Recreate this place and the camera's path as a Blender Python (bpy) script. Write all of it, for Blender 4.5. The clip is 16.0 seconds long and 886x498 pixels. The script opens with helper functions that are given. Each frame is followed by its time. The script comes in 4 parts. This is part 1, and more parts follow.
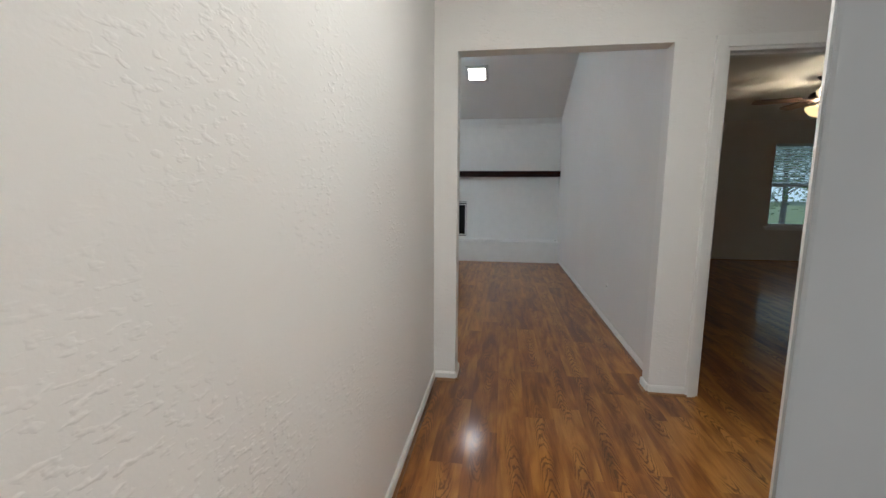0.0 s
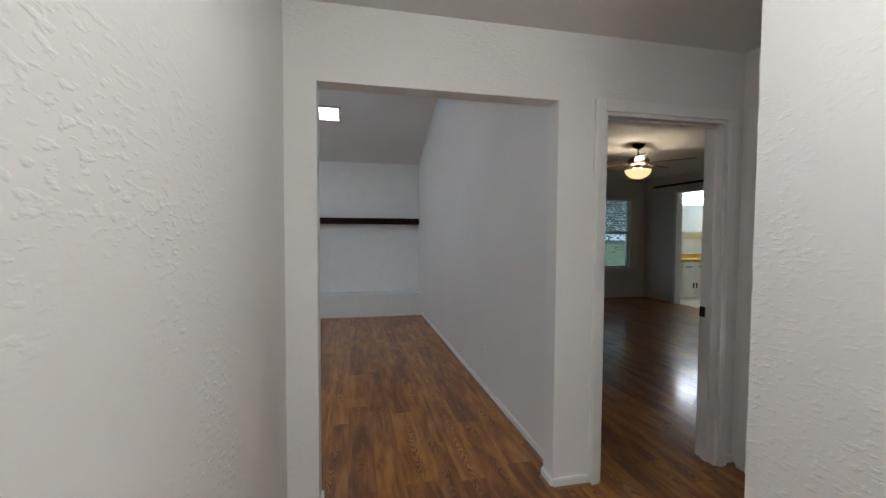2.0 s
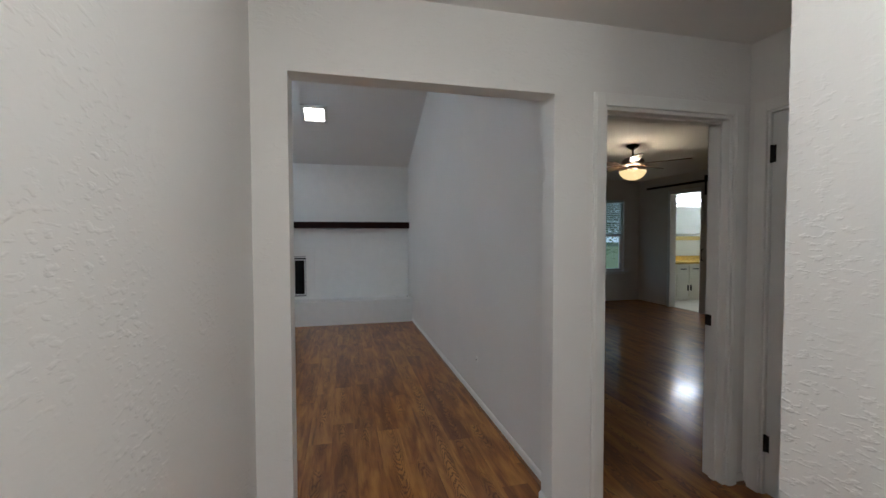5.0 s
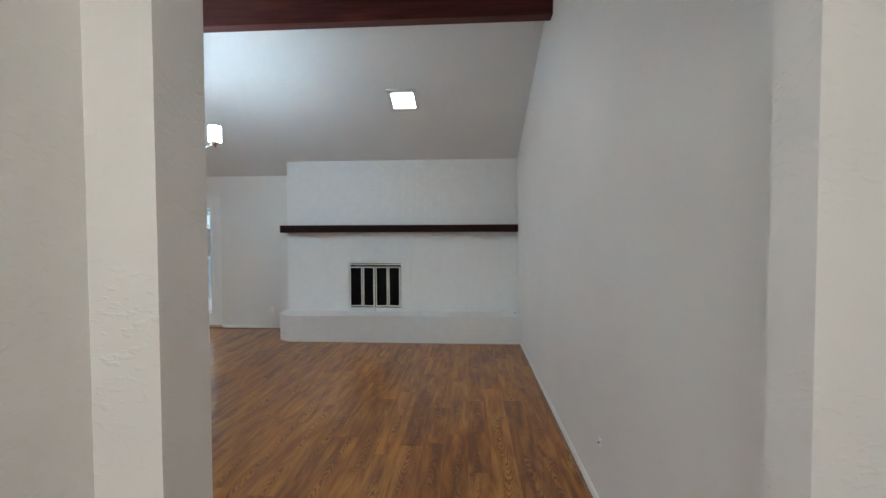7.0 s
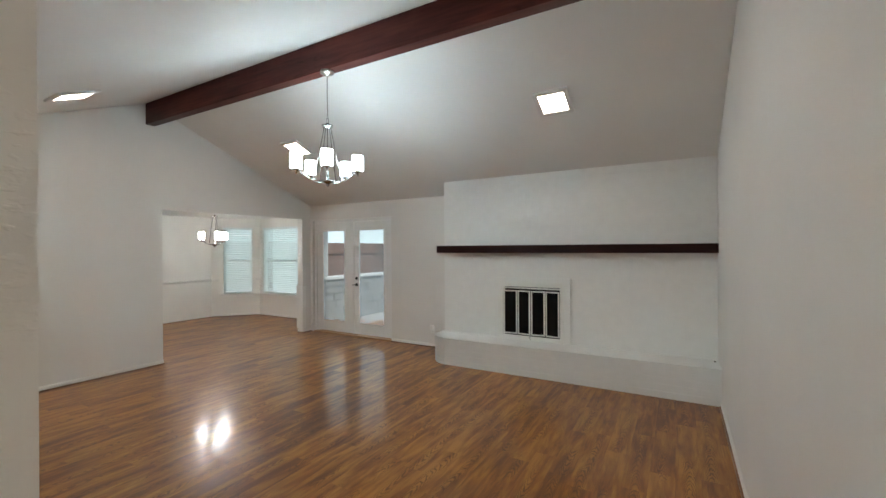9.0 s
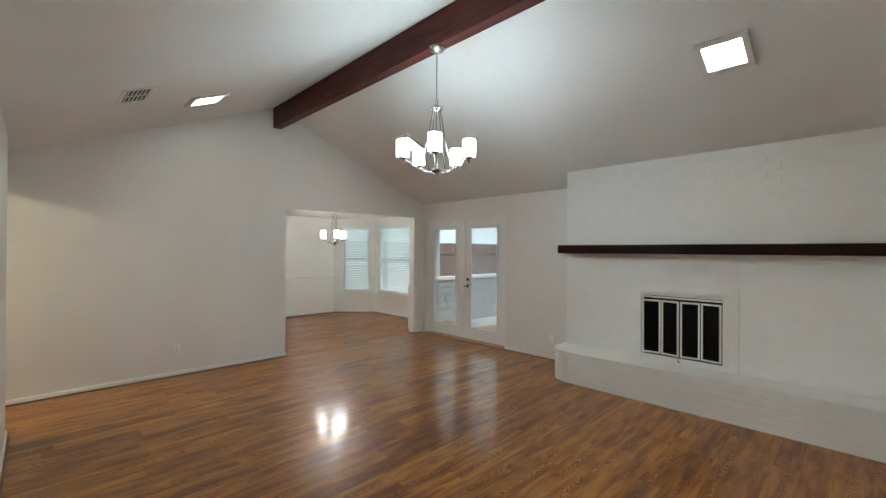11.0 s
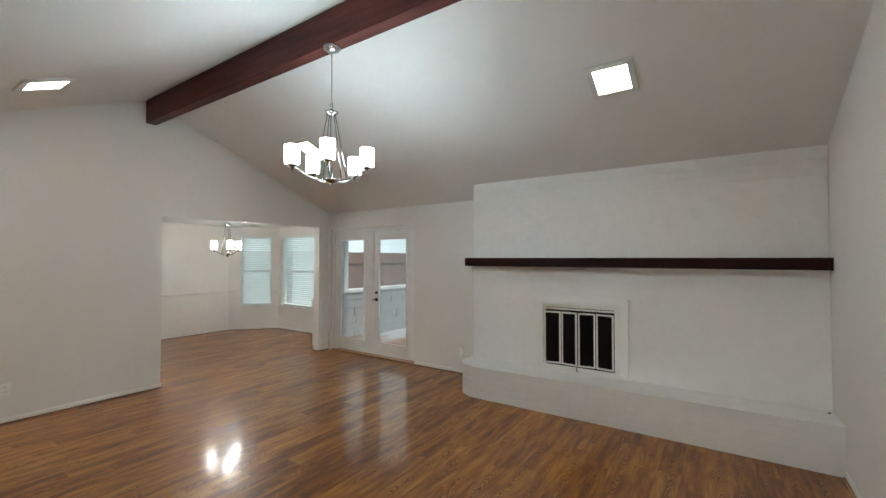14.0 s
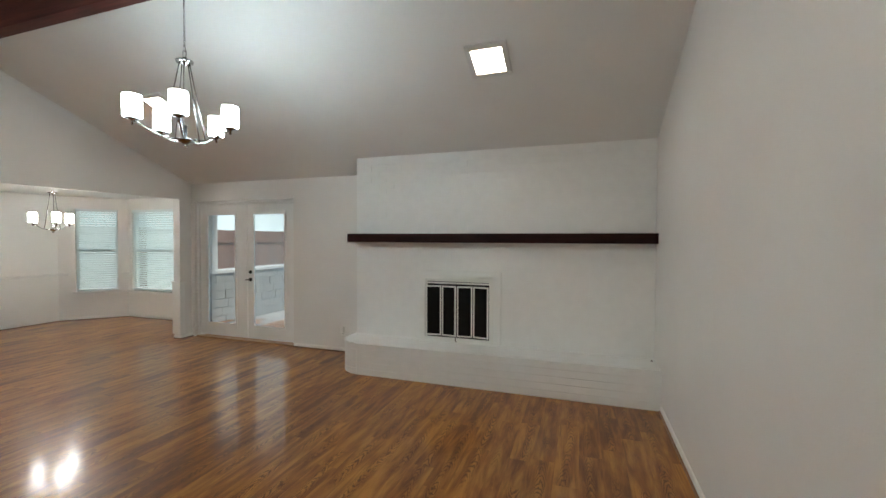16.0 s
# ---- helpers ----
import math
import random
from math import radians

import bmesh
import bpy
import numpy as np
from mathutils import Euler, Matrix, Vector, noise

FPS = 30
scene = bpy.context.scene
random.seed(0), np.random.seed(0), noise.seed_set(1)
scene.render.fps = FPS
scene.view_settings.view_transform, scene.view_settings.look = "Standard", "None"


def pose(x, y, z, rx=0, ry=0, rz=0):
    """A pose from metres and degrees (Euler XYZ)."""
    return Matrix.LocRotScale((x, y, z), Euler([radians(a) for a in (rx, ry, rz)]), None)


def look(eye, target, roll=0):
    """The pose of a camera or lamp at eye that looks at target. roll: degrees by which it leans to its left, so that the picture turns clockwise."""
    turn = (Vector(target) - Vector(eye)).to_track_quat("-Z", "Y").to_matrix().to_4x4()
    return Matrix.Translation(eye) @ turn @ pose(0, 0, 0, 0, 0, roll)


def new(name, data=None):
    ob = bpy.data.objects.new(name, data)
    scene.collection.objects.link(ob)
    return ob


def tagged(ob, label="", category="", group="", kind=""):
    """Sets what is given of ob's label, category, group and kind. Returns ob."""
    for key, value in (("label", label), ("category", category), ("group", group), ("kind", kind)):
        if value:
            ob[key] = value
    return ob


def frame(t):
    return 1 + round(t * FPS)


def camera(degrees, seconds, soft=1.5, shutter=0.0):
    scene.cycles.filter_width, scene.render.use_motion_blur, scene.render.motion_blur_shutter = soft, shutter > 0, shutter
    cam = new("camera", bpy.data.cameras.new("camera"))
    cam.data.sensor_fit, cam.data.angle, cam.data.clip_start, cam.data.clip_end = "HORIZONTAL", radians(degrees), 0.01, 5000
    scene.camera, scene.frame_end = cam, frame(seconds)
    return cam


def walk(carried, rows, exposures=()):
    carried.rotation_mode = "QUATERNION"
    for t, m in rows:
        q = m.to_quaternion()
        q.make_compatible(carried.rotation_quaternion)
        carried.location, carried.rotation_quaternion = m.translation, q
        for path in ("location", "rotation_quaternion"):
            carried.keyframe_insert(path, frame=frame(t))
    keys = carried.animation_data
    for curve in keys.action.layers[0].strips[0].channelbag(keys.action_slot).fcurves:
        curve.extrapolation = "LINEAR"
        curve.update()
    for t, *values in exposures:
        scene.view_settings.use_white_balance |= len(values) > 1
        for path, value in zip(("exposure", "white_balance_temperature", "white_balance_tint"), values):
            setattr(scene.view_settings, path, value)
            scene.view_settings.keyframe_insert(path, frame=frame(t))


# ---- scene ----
cam = camera(94.2, 16.0)
PATH = [
    (0, (-0.013, 0.007, 1.248), (-0.292, 1.968, 0.97), 0.3),
    (0.5, (0.038, 0.162, 1.299), (-0.153, 2.141, 1.08), 0.3),
    (1, (0.053, 0.31, 1.347), (0.083, 2.305, 1.213), 0.4),
    (1.5, (-0.092, 0.49, 1.376), (0.188, 2.469, 1.29), 0.7),
    (2, (-0.14, 0.601, 1.389), (0.293, 2.552, 1.306), 0.3),
    (2.5, (-0.101, 0.632, 1.381), (0.462, 2.549, 1.291), -0.2),
    (3, (-0.078, 0.652, 1.382), (0.541, 2.551, 1.284), -0.4),
    (3.2, (-0.079, 0.651, 1.407), (0.56, 2.544, 1.308), -0.2),
    (5.3, (-0.074, 0.846, 1.394), (0.314, 2.807, 1.328), 0.0),
    (5.5, (-0.004, 0.942, 1.391), (0.319, 2.915, 1.316), 0.1),
    (6, (0.116, 1.197, 1.411), (0.276, 3.188, 1.319), -0.0),
    (6.5, (0.196, 1.548, 1.401), (0.223, 3.547, 1.336), -0.1),
    (7, (0.308, 1.836, 1.446), (0.184, 3.831, 1.386), -0.2),
    (7.5, (0.431, 2.123, 1.469), (0.128, 4.1, 1.45), -0.4),
    (8, (0.5, 2.357, 1.488), (-0.018, 4.288, 1.494), -0.3),
    (8.5, (0.567, 2.488, 1.538), (-0.206, 4.333, 1.552), -0.3),
    (9, (0.642, 2.493, 1.572), (-0.354, 4.228, 1.571), -0.3),
    (9.5, (0.677, 2.526, 1.562), (-0.475, 4.161, 1.557), 0.0),
    (10, (0.528, 2.64, 1.543), (-0.73, 4.195, 1.53), 0.2),
    (10.2, (0.432, 2.703, 1.533), (-0.863, 4.228, 1.522), 0.2),
    (12.3, (0.225, 3.131, 1.609), (-1.295, 4.431, 1.64), 0.6),
    (12.5, (0.22, 3.14, 1.632), (-1.267, 4.477, 1.666), 0.5),
    (13, (0.219, 3.147, 1.626), (-1.164, 4.591, 1.675), 0.4),
    (13.5, (0.237, 3.157, 1.628), (-1.02, 4.712, 1.676), 0.2),
    (14, (0.251, 3.183, 1.612), (-0.866, 4.841, 1.656), -0.0),
    (14.5, (0.269, 3.202, 1.607), (-0.699, 4.952, 1.629), -0.3),
    (15, (0.294, 3.227, 1.608), (-0.54, 5.045, 1.6), -0.3),
    (15.5, (0.29, 3.225, 1.572), (-0.426, 5.092, 1.549), -0.1),
    (16, (0.309, 3.24, 1.552), (-0.333, 5.134, 1.504), 0.2),
]
EXPOSURES = [(0.0, 0.25, 6000, 9), (0.5, 0.18, 5800, 9), (1.5, 0.05, 5900, 10), (3.0, -0.08, 5900, 10), (5.5, -0.12, 5900, 10), (6.2, 0.0, 5900, 9), (7.0, 0.44, 6050, 8), (7.6, 0.50, 6200, 8), (8.5, 0.44, 6650, 8), (10.0, 0.40, 6800, 8), (12.5, 0.27, 6800, 7), (14.5, 0.36, 6880, 8), (16.0, 0.37, 6900, 8)]
walk(cam, [(t, look(eye, target, roll)) for t, eye, target, roll in PATH], EXPOSURES)

# ---- world and sun ----
world = bpy.data.worlds.new("sky")
scene.world = world
world.use_nodes = True
wn = world.node_tree.nodes
sky = wn.new("ShaderNodeTexSky")
sky.sky_type, sky.sun_disc = "NISHITA", False
sky.air_density, sky.ozone_density, sky.dust_density = 0.55, 3.0, 0.0
sky.sun_elevation, sky.sun_rotation = radians(59), radians(79)
world.node_tree.links.new(sky.outputs[0], wn["Background"].inputs[0])
wn["Background"].inputs[1].default_value = 0.15
sun = new("sun", bpy.data.lights.new("sun", "SUN"))
sun.data.energy, sun.data.angle, sun.data.color = 3.0, radians(10), (1, 0.97, 0.93)
sun.matrix_world = look((0, 0, 10), (-0.5, -0.1, 9.15))

# daylight standing outside the two dining windows
for eye, aim, wide in (((-8.78, 8.80, 1.32), (-8.53, 8.57, 1.32), 0.75), ((-7.41, 9.25, 1.32), (-7.41, 8.93, 1.32), 1.4)):
    day = new("window_daylight", bpy.data.lights.new("window_daylight", "AREA"))
    day.data.shape, day.data.size, day.data.size_y = "RECTANGLE", wide, 1.6
    day.data.energy, day.data.color = 4.2 * wide, (0.84, 0.96, 1.0)
    day.matrix_world = look(eye, aim)

# unseen area lamp added behind the walk, as daylight through a front door opening
day = new("rear_daylight", bpy.data.lights.new("rear_daylight", "AREA"))
day.data.shape, day.data.size, day.data.size_y = "RECTANGLE", 1.0, 1.9
day.data.energy, day.data.color = 20.0, (1.0, 0.96, 0.88)
day.matrix_world = look((0.45, -2.18, 1.05), (0.45, 0.0, 1.05))

# ---- strengths of the lamps ----
SHADE_GLOW, PANEL_GLOW, DINING_GLOW, FAN_GLOW, VANITY_GLOW, HALL_GLOW = 44.0, 22.0, 70.0, 10.0, 65.0, 55.0

# ---- plan ----
HALL_X, RIGHT_X, LEFT_X = -0.44, 1.0, -5.55
WALL_S, WALL_N = 2.60, 2.715
FD_Y, BREAST_Y, HEARTH_Y = 8.13, 7.77, 7.352
RIDGE_Y, RIDGE_Z, SLOPE = 5.34, 3.555, 0.4125
HALL_Z, BED_Z, DINE_Z = 2.435, 2.53, 2.32


def roof(y):
    return RIDGE_Z - SLOPE * abs(y - RIDGE_Y)


# ---- mesh helpers ----
def mesh_of(bm, name, material=None, smooth=False):
    bmesh.ops.recalc_face_normals(bm, faces=bm.faces)
    me = bpy.data.meshes.new(name)
    bm.to_mesh(me)
    bm.free()
    if material:
        me.materials.append(material)
    if smooth:
        for p in me.polygons:
            p.use_smooth = True
    return me


def box(bm, x0, x1, y0, y1, z0, z1, bevel=0.0):
    r = bmesh.ops.create_cube(bm, size=1.0)
    bmesh.ops.scale(bm, vec=(x1 - x0, y1 - y0, z1 - z0), verts=r["verts"])
    bmesh.ops.translate(bm, vec=((x0 + x1) / 2, (y0 + y1) / 2, (z0 + z1) / 2), verts=r["verts"])
    if bevel:
        es = list({e for v in r["verts"] for e in v.link_edges})
        bmesh.ops.bevel(bm, geom=es, offset=bevel, segments=2, affect="EDGES", profile=0.7)


def boxes(*rows, bevel=0.0):
    bm = bmesh.new()
    for r in rows:
        box(bm, *r, bevel=bevel)
    return bm


def prism(bm, pts, axis, a, b):
    """A solid from an outline in the two other axes, between a and b along axis."""
    def place(p, d):
        return {"x": (d, p[0], p[1]), "y": (p[0], d, p[1]), "z": (p[0], p[1], d)}[axis]
    lo = [bm.verts.new(place(p, a)) for p in pts]
    hi = [bm.verts.new(place(p, b)) for p in pts]
    caps = [bm.faces.new(lo), bm.faces.new(list(reversed(hi)))]
    for i in range(len(pts)):
        j = (i + 1) % len(pts)
        bm.faces.new((lo[i], lo[j], hi[j], hi[i]))
    for f in caps:
        f.normal_update()
    bmesh.ops.triangulate(bm, faces=caps, ngon_method="EAR_CLIP")


def prisms(*rows):
    bm = bmesh.new()
    for r in rows:
        prism(bm, *r)
    return bm


def lathe(bm, rings, at=(0, 0, 0), n=24):
    """A turned solid from (radius, height) rings, closed at its ends."""
    prev = None
    for r, z in rings:
        if r < 1e-5:
            cur = [bm.verts.new((at[0], at[1], at[2] + z))]
        else:
            cur = [bm.verts.new((at[0] + r * math.cos(2 * math.pi * i / n), at[1] + r * math.sin(2 * math.pi * i / n), at[2] + z)) for i in range(n)]
        if prev:
            if len(prev) == 1 and len(cur) > 1:
                for i in range(n):
                    bm.faces.new((prev[0], cur[i], cur[(i + 1) % n]))
            elif len(cur) == 1 and len(prev) > 1:
                for i in range(n):
                    bm.faces.new((prev[i], prev[(i + 1) % n], cur[0]))
            elif len(cur) > 1:
                for i in range(n):
                    bm.faces.new((prev[i], prev[(i + 1) % n], cur[(i + 1) % n], cur[i]))
        elif len(cur) > 1:
            bm.faces.new(list(reversed(cur)))
        prev = cur
    if len(prev) > 1:
        bm.faces.new(prev)


def tube(bm, pts, r, n=10):
    """A round bar along a line of points."""
    pts = [Vector(p) for p in pts]
    rings = []
    for i, p in enumerate(pts):
        d = (pts[min(i + 1, len(pts) - 1)] - pts[max(i - 1, 0)]).normalized()
        u = d.orthogonal().normalized() if abs(d.z) > 0.99 else d.cross(Vector((0, 0, 1))).normalized()
        v = d.cross(u)
        rad = r[i] if isinstance(r, (list, tuple)) else r
        rings.append([bm.verts.new(p + rad * (u * math.cos(2 * math.pi * k / n) + v * math.sin(2 * math.pi * k / n))) for k in range(n)])
    for a, b in zip(rings, rings[1:]):
        for k in range(n):
            bm.faces.new((a[k], a[(k + 1) % n], b[(k + 1) % n], b[k]))
    bm.faces.new(rings[0])
    bm.faces.new(list(reversed(rings[-1])))


def part(name, bm, material, parent, label="", smooth=False):
    ob = new(name, mesh_of(bm, name, material, smooth))
    ob.parent = parent
    if parent is not None:
        ob.matrix_parent_inverse = Matrix.Identity(4)
    return tagged(ob, label)


def thing(name, at, label, category, group="", kind=""):
    ob = new(name)
    ob.empty_display_size = 0.1
    ob.matrix_world = at if isinstance(at, Matrix) else Matrix.Translation(at)
    return tagged(ob, label, category, group, kind)


def solid(name, bm, material, label="", category="", group="", kind="", smooth=False):
    return tagged(new(name, mesh_of(bm, name, material, smooth)), label, category, group, kind)


def structure(name, bm, material, label="", category=""):
    return solid(name, bm, material, label, category, kind="structure")


# ---- materials ----
def base_mat(name, rough=0.6, metal=0.0, coat=0.0):
    m = bpy.data.materials.new(name)
    m.use_nodes = True
    b = m.node_tree.nodes["Principled BSDF"]
    b.inputs["Roughness"].default_value, b.inputs["Metallic"].default_value, b.inputs["Coat Weight"].default_value = rough, metal, coat
    return m, m.node_tree, b


def node(nt, kind, **sets):
    n = nt.nodes.new(kind)
    for k, v in sets.items():
        n.inputs[k.replace("_", " ")].default_value = v
    return n


def ramp(nt, fac, stops):
    r = nt.nodes.new("ShaderNodeValToRGB")
    while len(r.color_ramp.elements) < len(stops):
        r.color_ramp.elements.new(0.5)
    for e, (p, c) in zip(r.color_ramp.elements, stops):
        e.position, e.color = p, (*c, 1)
    nt.links.new(fac, r.inputs[0])
    return r.outputs[0]


def noise_tex(nt, scale, detail=4.0, rough=0.5, distortion=0.0, vector=None):
    n = node(nt, "ShaderNodeTexNoise", Scale=scale, Detail=detail, Roughness=rough, Distortion=distortion)
    if vector is None:
        vector = nt.nodes.new("ShaderNodeNewGeometry").outputs["Position"]
    nt.links.new(vector, n.inputs["Vector"])
    return n.outputs["Fac"]


def bump(nt, b, height, strength, distance, after=None):
    n = node(nt, "ShaderNodeBump", Strength=strength, Distance=distance)
    nt.links.new(height, n.inputs["Height"])
    if after is not None:
        nt.links.new(after, n.inputs["Normal"])
    nt.links.new(n.outputs[0], b.inputs["Normal"])
    return n.outputs[0]


def plain(name, color, rough=0.5, metal=0.0, vary=0.06, scale=6.0, fine=140.0, relief=0.08, coat=0.0):
    """Paint, plastic or metal with faint blotches and a fine relief."""
    m, nt, b = base_mat(name, rough, metal, coat)
    lo, hi = tuple(c * (1 - vary) for c in color), tuple(min(1, c * (1 + vary)) for c in color)
    nt.links.new(ramp(nt, noise_tex(nt, scale), [(0.3, lo), (0.7, hi)]), b.inputs["Base Color"])
    g = noise_tex(nt, fine, 2)
    bump(nt, b, g, relief, 0.002)
    return m


def plaster(name, color, splat=26.0, strength=0.5, depth=0.004, vary=0.025):
    """Painted drywall with a knock-down or orange-peel spray texture."""
    m, nt, b = base_mat(name, 0.55)
    lo, hi = tuple(c * (1 - vary) for c in color), tuple(c * (1 + vary) for c in color)
    nt.links.new(ramp(nt, noise_tex(nt, 1.3, 5), [(0.3, lo), (0.7, hi)]), b.inputs["Base Color"])
    lie = nt.nodes.new("ShaderNodeMapping")
    lie.inputs["Scale"].default_value = (1, 1, 2.2)
    nt.links.new(nt.nodes.new("ShaderNodeNewGeometry").outputs["Position"], lie.inputs["Vector"])
    s = noise_tex(nt, splat, 2.0, 0.45, 0.15, lie.outputs[0])
    flat = ramp(nt, s, [(0.54, (0, 0, 0)), (0.68, (1, 1, 1))])
    where = ramp(nt, noise_tex(nt, 3.2, 2.0), [(0.42, (0.08, 0.08, 0.08)), (0.62, (1, 1, 1))])
    mul = nt.nodes.new("ShaderNodeMath")
    mul.operation = "MULTIPLY"
    nt.links.new(flat, mul.inputs[0])
    nt.links.new(where, mul.inputs[1])
    first = bump(nt, b, mul.outputs[0], strength, depth)
    bump(nt, b, noise_tex(nt, 160, 2), 0.10, 0.002, first)
    return m


def wood(name, tones, across, along, rough=0.3, island=False, axis="y", coat=0.0, grain=0.55, spread=0.5):
    """Wood with long grain along an axis; every piece takes its own tone and its own stretch of grain."""
    m, nt, b = base_mat(name, rough, 0.0, coat)
    if coat:
        b.inputs["Coat Roughness"].default_value = 0.12
    geo = nt.nodes.new("ShaderNodeNewGeometry")
    rnd = geo.outputs["Random Per Island"] if island else nt.nodes.new("ShaderNodeObjectInfo").outputs["Random"]
    shift = nt.nodes.new("ShaderNodeVectorMath")
    shift.operation = "SCALE"
    shift.inputs[0].default_value = (13.7, 31.1, 57.3)
    nt.links.new(rnd, shift.inputs["Scale"])
    add = nt.nodes.new("ShaderNodeVectorMath")
    add.operation = "ADD"
    nt.links.new(geo.outputs["Position"], add.inputs[0])
    nt.links.new(shift.outputs[0], add.inputs[1])
    mp = nt.nodes.new("ShaderNodeMapping")
    mp.inputs["Scale"].default_value = {"y": (across, along, across), "x": (along, across, across), "z": (across, across, along)}[axis]
    nt.links.new(add.outputs[0], mp.inputs["Vector"])
    def math_node(op, x, y):
        n = nt.nodes.new("ShaderNodeMath")
        n.operation = op
        for i, v in enumerate((x, y)):
            if isinstance(v, (int, float)):
                n.inputs[i].default_value = v
            else:
                nt.links.new(v, n.inputs[i])
        return n.outputs[0]
    mp2 = nt.nodes.new("ShaderNodeMapping")
    a2, l2 = across * 0.5, along * 1.5
    mp2.inputs["Scale"].default_value = {"y": (a2, l2, a2), "x": (l2, a2, a2), "z": (a2, a2, l2)}[axis]
    nt.links.new(add.outputs[0], mp2.inputs["Vector"])
    field = noise_tex(nt, 1.0, 0.6, 0.4, 0.0, mp2.outputs[0])
    rings = math_node("SINE", math_node("MULTIPLY", field, 150.0), 0)
    lines = ramp(nt, rings, [(0.2, (0, 0, 0)), (1.0, (1, 1, 1))])
    where = ramp(nt, noise_tex(nt, 0.7, 1.0, 0.5, 0.0, mp2.outputs[0]), [(0.44, (0, 0, 0)), (0.6, (1, 1, 1))])
    fibre = noise_tex(nt, 3.0, 1.0, 0.5, 0.2, mp.outputs[0])
    blotch = noise_tex(nt, 1.1, 2.0, 0.5, 0.5, mp2.outputs[0])
    total = math_node("ADD", math_node("MULTIPLY", fibre, 0.35), math_node("MULTIPLY", blotch, 0.7))
    total = math_node("ADD", total, math_node("MULTIPLY", math_node("SUBTRACT", rnd, 0.5), spread))
    total = math_node("SUBTRACT", total, math_node("MULTIPLY", math_node("MULTIPLY", lines, where), 0.24 * grain))
    nt.links.new(ramp(nt, total, [(0.28, tones[0]), (0.5, tones[1]), (0.72, tones[2])]), b.inputs["Base Color"])
    nt.links.new(ramp(nt, noise_tex(nt, 1.6, 4), [(0.3, (rough * 0.92,) * 3), (0.7, (rough * 1.1,) * 3)]), b.inputs["Roughness"])
    return m


PW = 0.155


def laminate(name, island):
    """Glossy oak laminate: golden and reddish boards, dark arched grain down their middles, and blotches."""
    m, nt, b = base_mat(name, 0.13)
    geo = nt.nodes.new("ShaderNodeNewGeometry")
    rnd = geo.outputs["Random Per Island"] if island else nt.nodes.new("ShaderNodeObjectInfo").outputs["Random"]

    def calc(op, x, y=0.0, z=0.0):
        n = nt.nodes.new("ShaderNodeMath")
        n.operation = op
        for i, v in enumerate((x, y, z)):
            if isinstance(v, (int, float)):
                n.inputs[i].default_value = v
            else:
                nt.links.new(v, n.inputs[i])
        return n.outputs[0]

    def smooth(v, lo, hi):
        n = nt.nodes.new("ShaderNodeMapRange")
        n.interpolation_type = "SMOOTHSTEP"
        n.inputs["From Min"].default_value, n.inputs["From Max"].default_value = lo, hi
        nt.links.new(v, n.inputs["Value"])
        return n.outputs[0]

    def stretched(sx, sy):
        mp = nt.nodes.new("ShaderNodeMapping")
        mp.inputs["Scale"].default_value = (sx, sy, 1)
        nt.links.new(add.outputs[0], mp.inputs["Vector"])
        return mp.outputs[0]

    shift = nt.nodes.new("ShaderNodeVectorMath")
    shift.operation = "SCALE"
    shift.inputs[0].default_value = (13.7, 31.1, 57.3)
    nt.links.new(rnd, shift.inputs["Scale"])
    add = nt.nodes.new("ShaderNodeVectorMath")
    add.operation = "ADD"
    nt.links.new(geo.outputs["Position"], add.inputs[0])
    nt.links.new(shift.outputs[0], add.inputs[1])
    xyz = nt.nodes.new("ShaderNodeSeparateXYZ")
    nt.links.new(geo.outputs["Position"], xyz.inputs[0])
    # place across the board, -0.5 to 0.5, bent a little along its length
    wander = calc("MULTIPLY", calc("SUBTRACT", noise_tex(nt, 1.0, 1.0, 0.5, 0.0, stretched(0.5, 1.6)), 0.5), 0.7)
    u = calc("SUBTRACT", calc("FRACT", calc("DIVIDE", calc("ADD", xyz.outputs["X"], 9.0), PW)), 0.5)
    u = calc("ADD", u, wander)
    way = calc("SUBTRACT", calc("MULTIPLY", calc("GREATER_THAN", calc("FRACT", calc("MULTIPLY", rnd, 7.3)), 0.5), 2.0), 1.0)
    run = calc("MULTIPLY", calc("ADD", calc("MULTIPLY", xyz.outputs["Y"], way), calc("MULTIPLY", rnd, 40.0)), 92.0)
    phase = calc("ADD", run, calc("MULTIPLY", calc("MULTIPLY", u, u), 240.0))
    phase = calc("ADD", phase, calc("MULTIPLY", noise_tex(nt, 1.0, 3.0, 0.6, 0.0, stretched(26, 7)), 20.0))
    arches = smooth(calc("SINE", phase), 0.05, 0.95)
    core = calc("SUBTRACT", 1.0, smooth(calc("ABSOLUTE", u), 0.13, 0.34))
    some = smooth(noise_tex(nt, 1.0, 1.0, 0.5, 0.0, stretched(2.0, 1.7)), 0.40, 0.54)
    arches = calc("MULTIPLY", calc("MULTIPLY", arches, core), some)
    streak = noise_tex(nt, 1.0, 3.0, 0.6, 0.3, stretched(46, 2.6))
    streak_some = smooth(noise_tex(nt, 1.0, 2.0, 0.5, 0.0, stretched(6, 1.8)), 0.46, 0.66)
    dark = calc("MULTIPLY", smooth(streak, 0.5, 0.72), streak_some)
    blotch = noise_tex(nt, 1.0, 3.0, 0.55, 0.4, stretched(17, 2.6))
    tone = calc("ADD", calc("MULTIPLY", blotch, 0.95), calc("MULTIPLY", calc("SUBTRACT", rnd, 0.5), 0.22))
    fine = noise_tex(nt, 1.0, 2.0, 0.6, 0.0, stretched(150, 5))
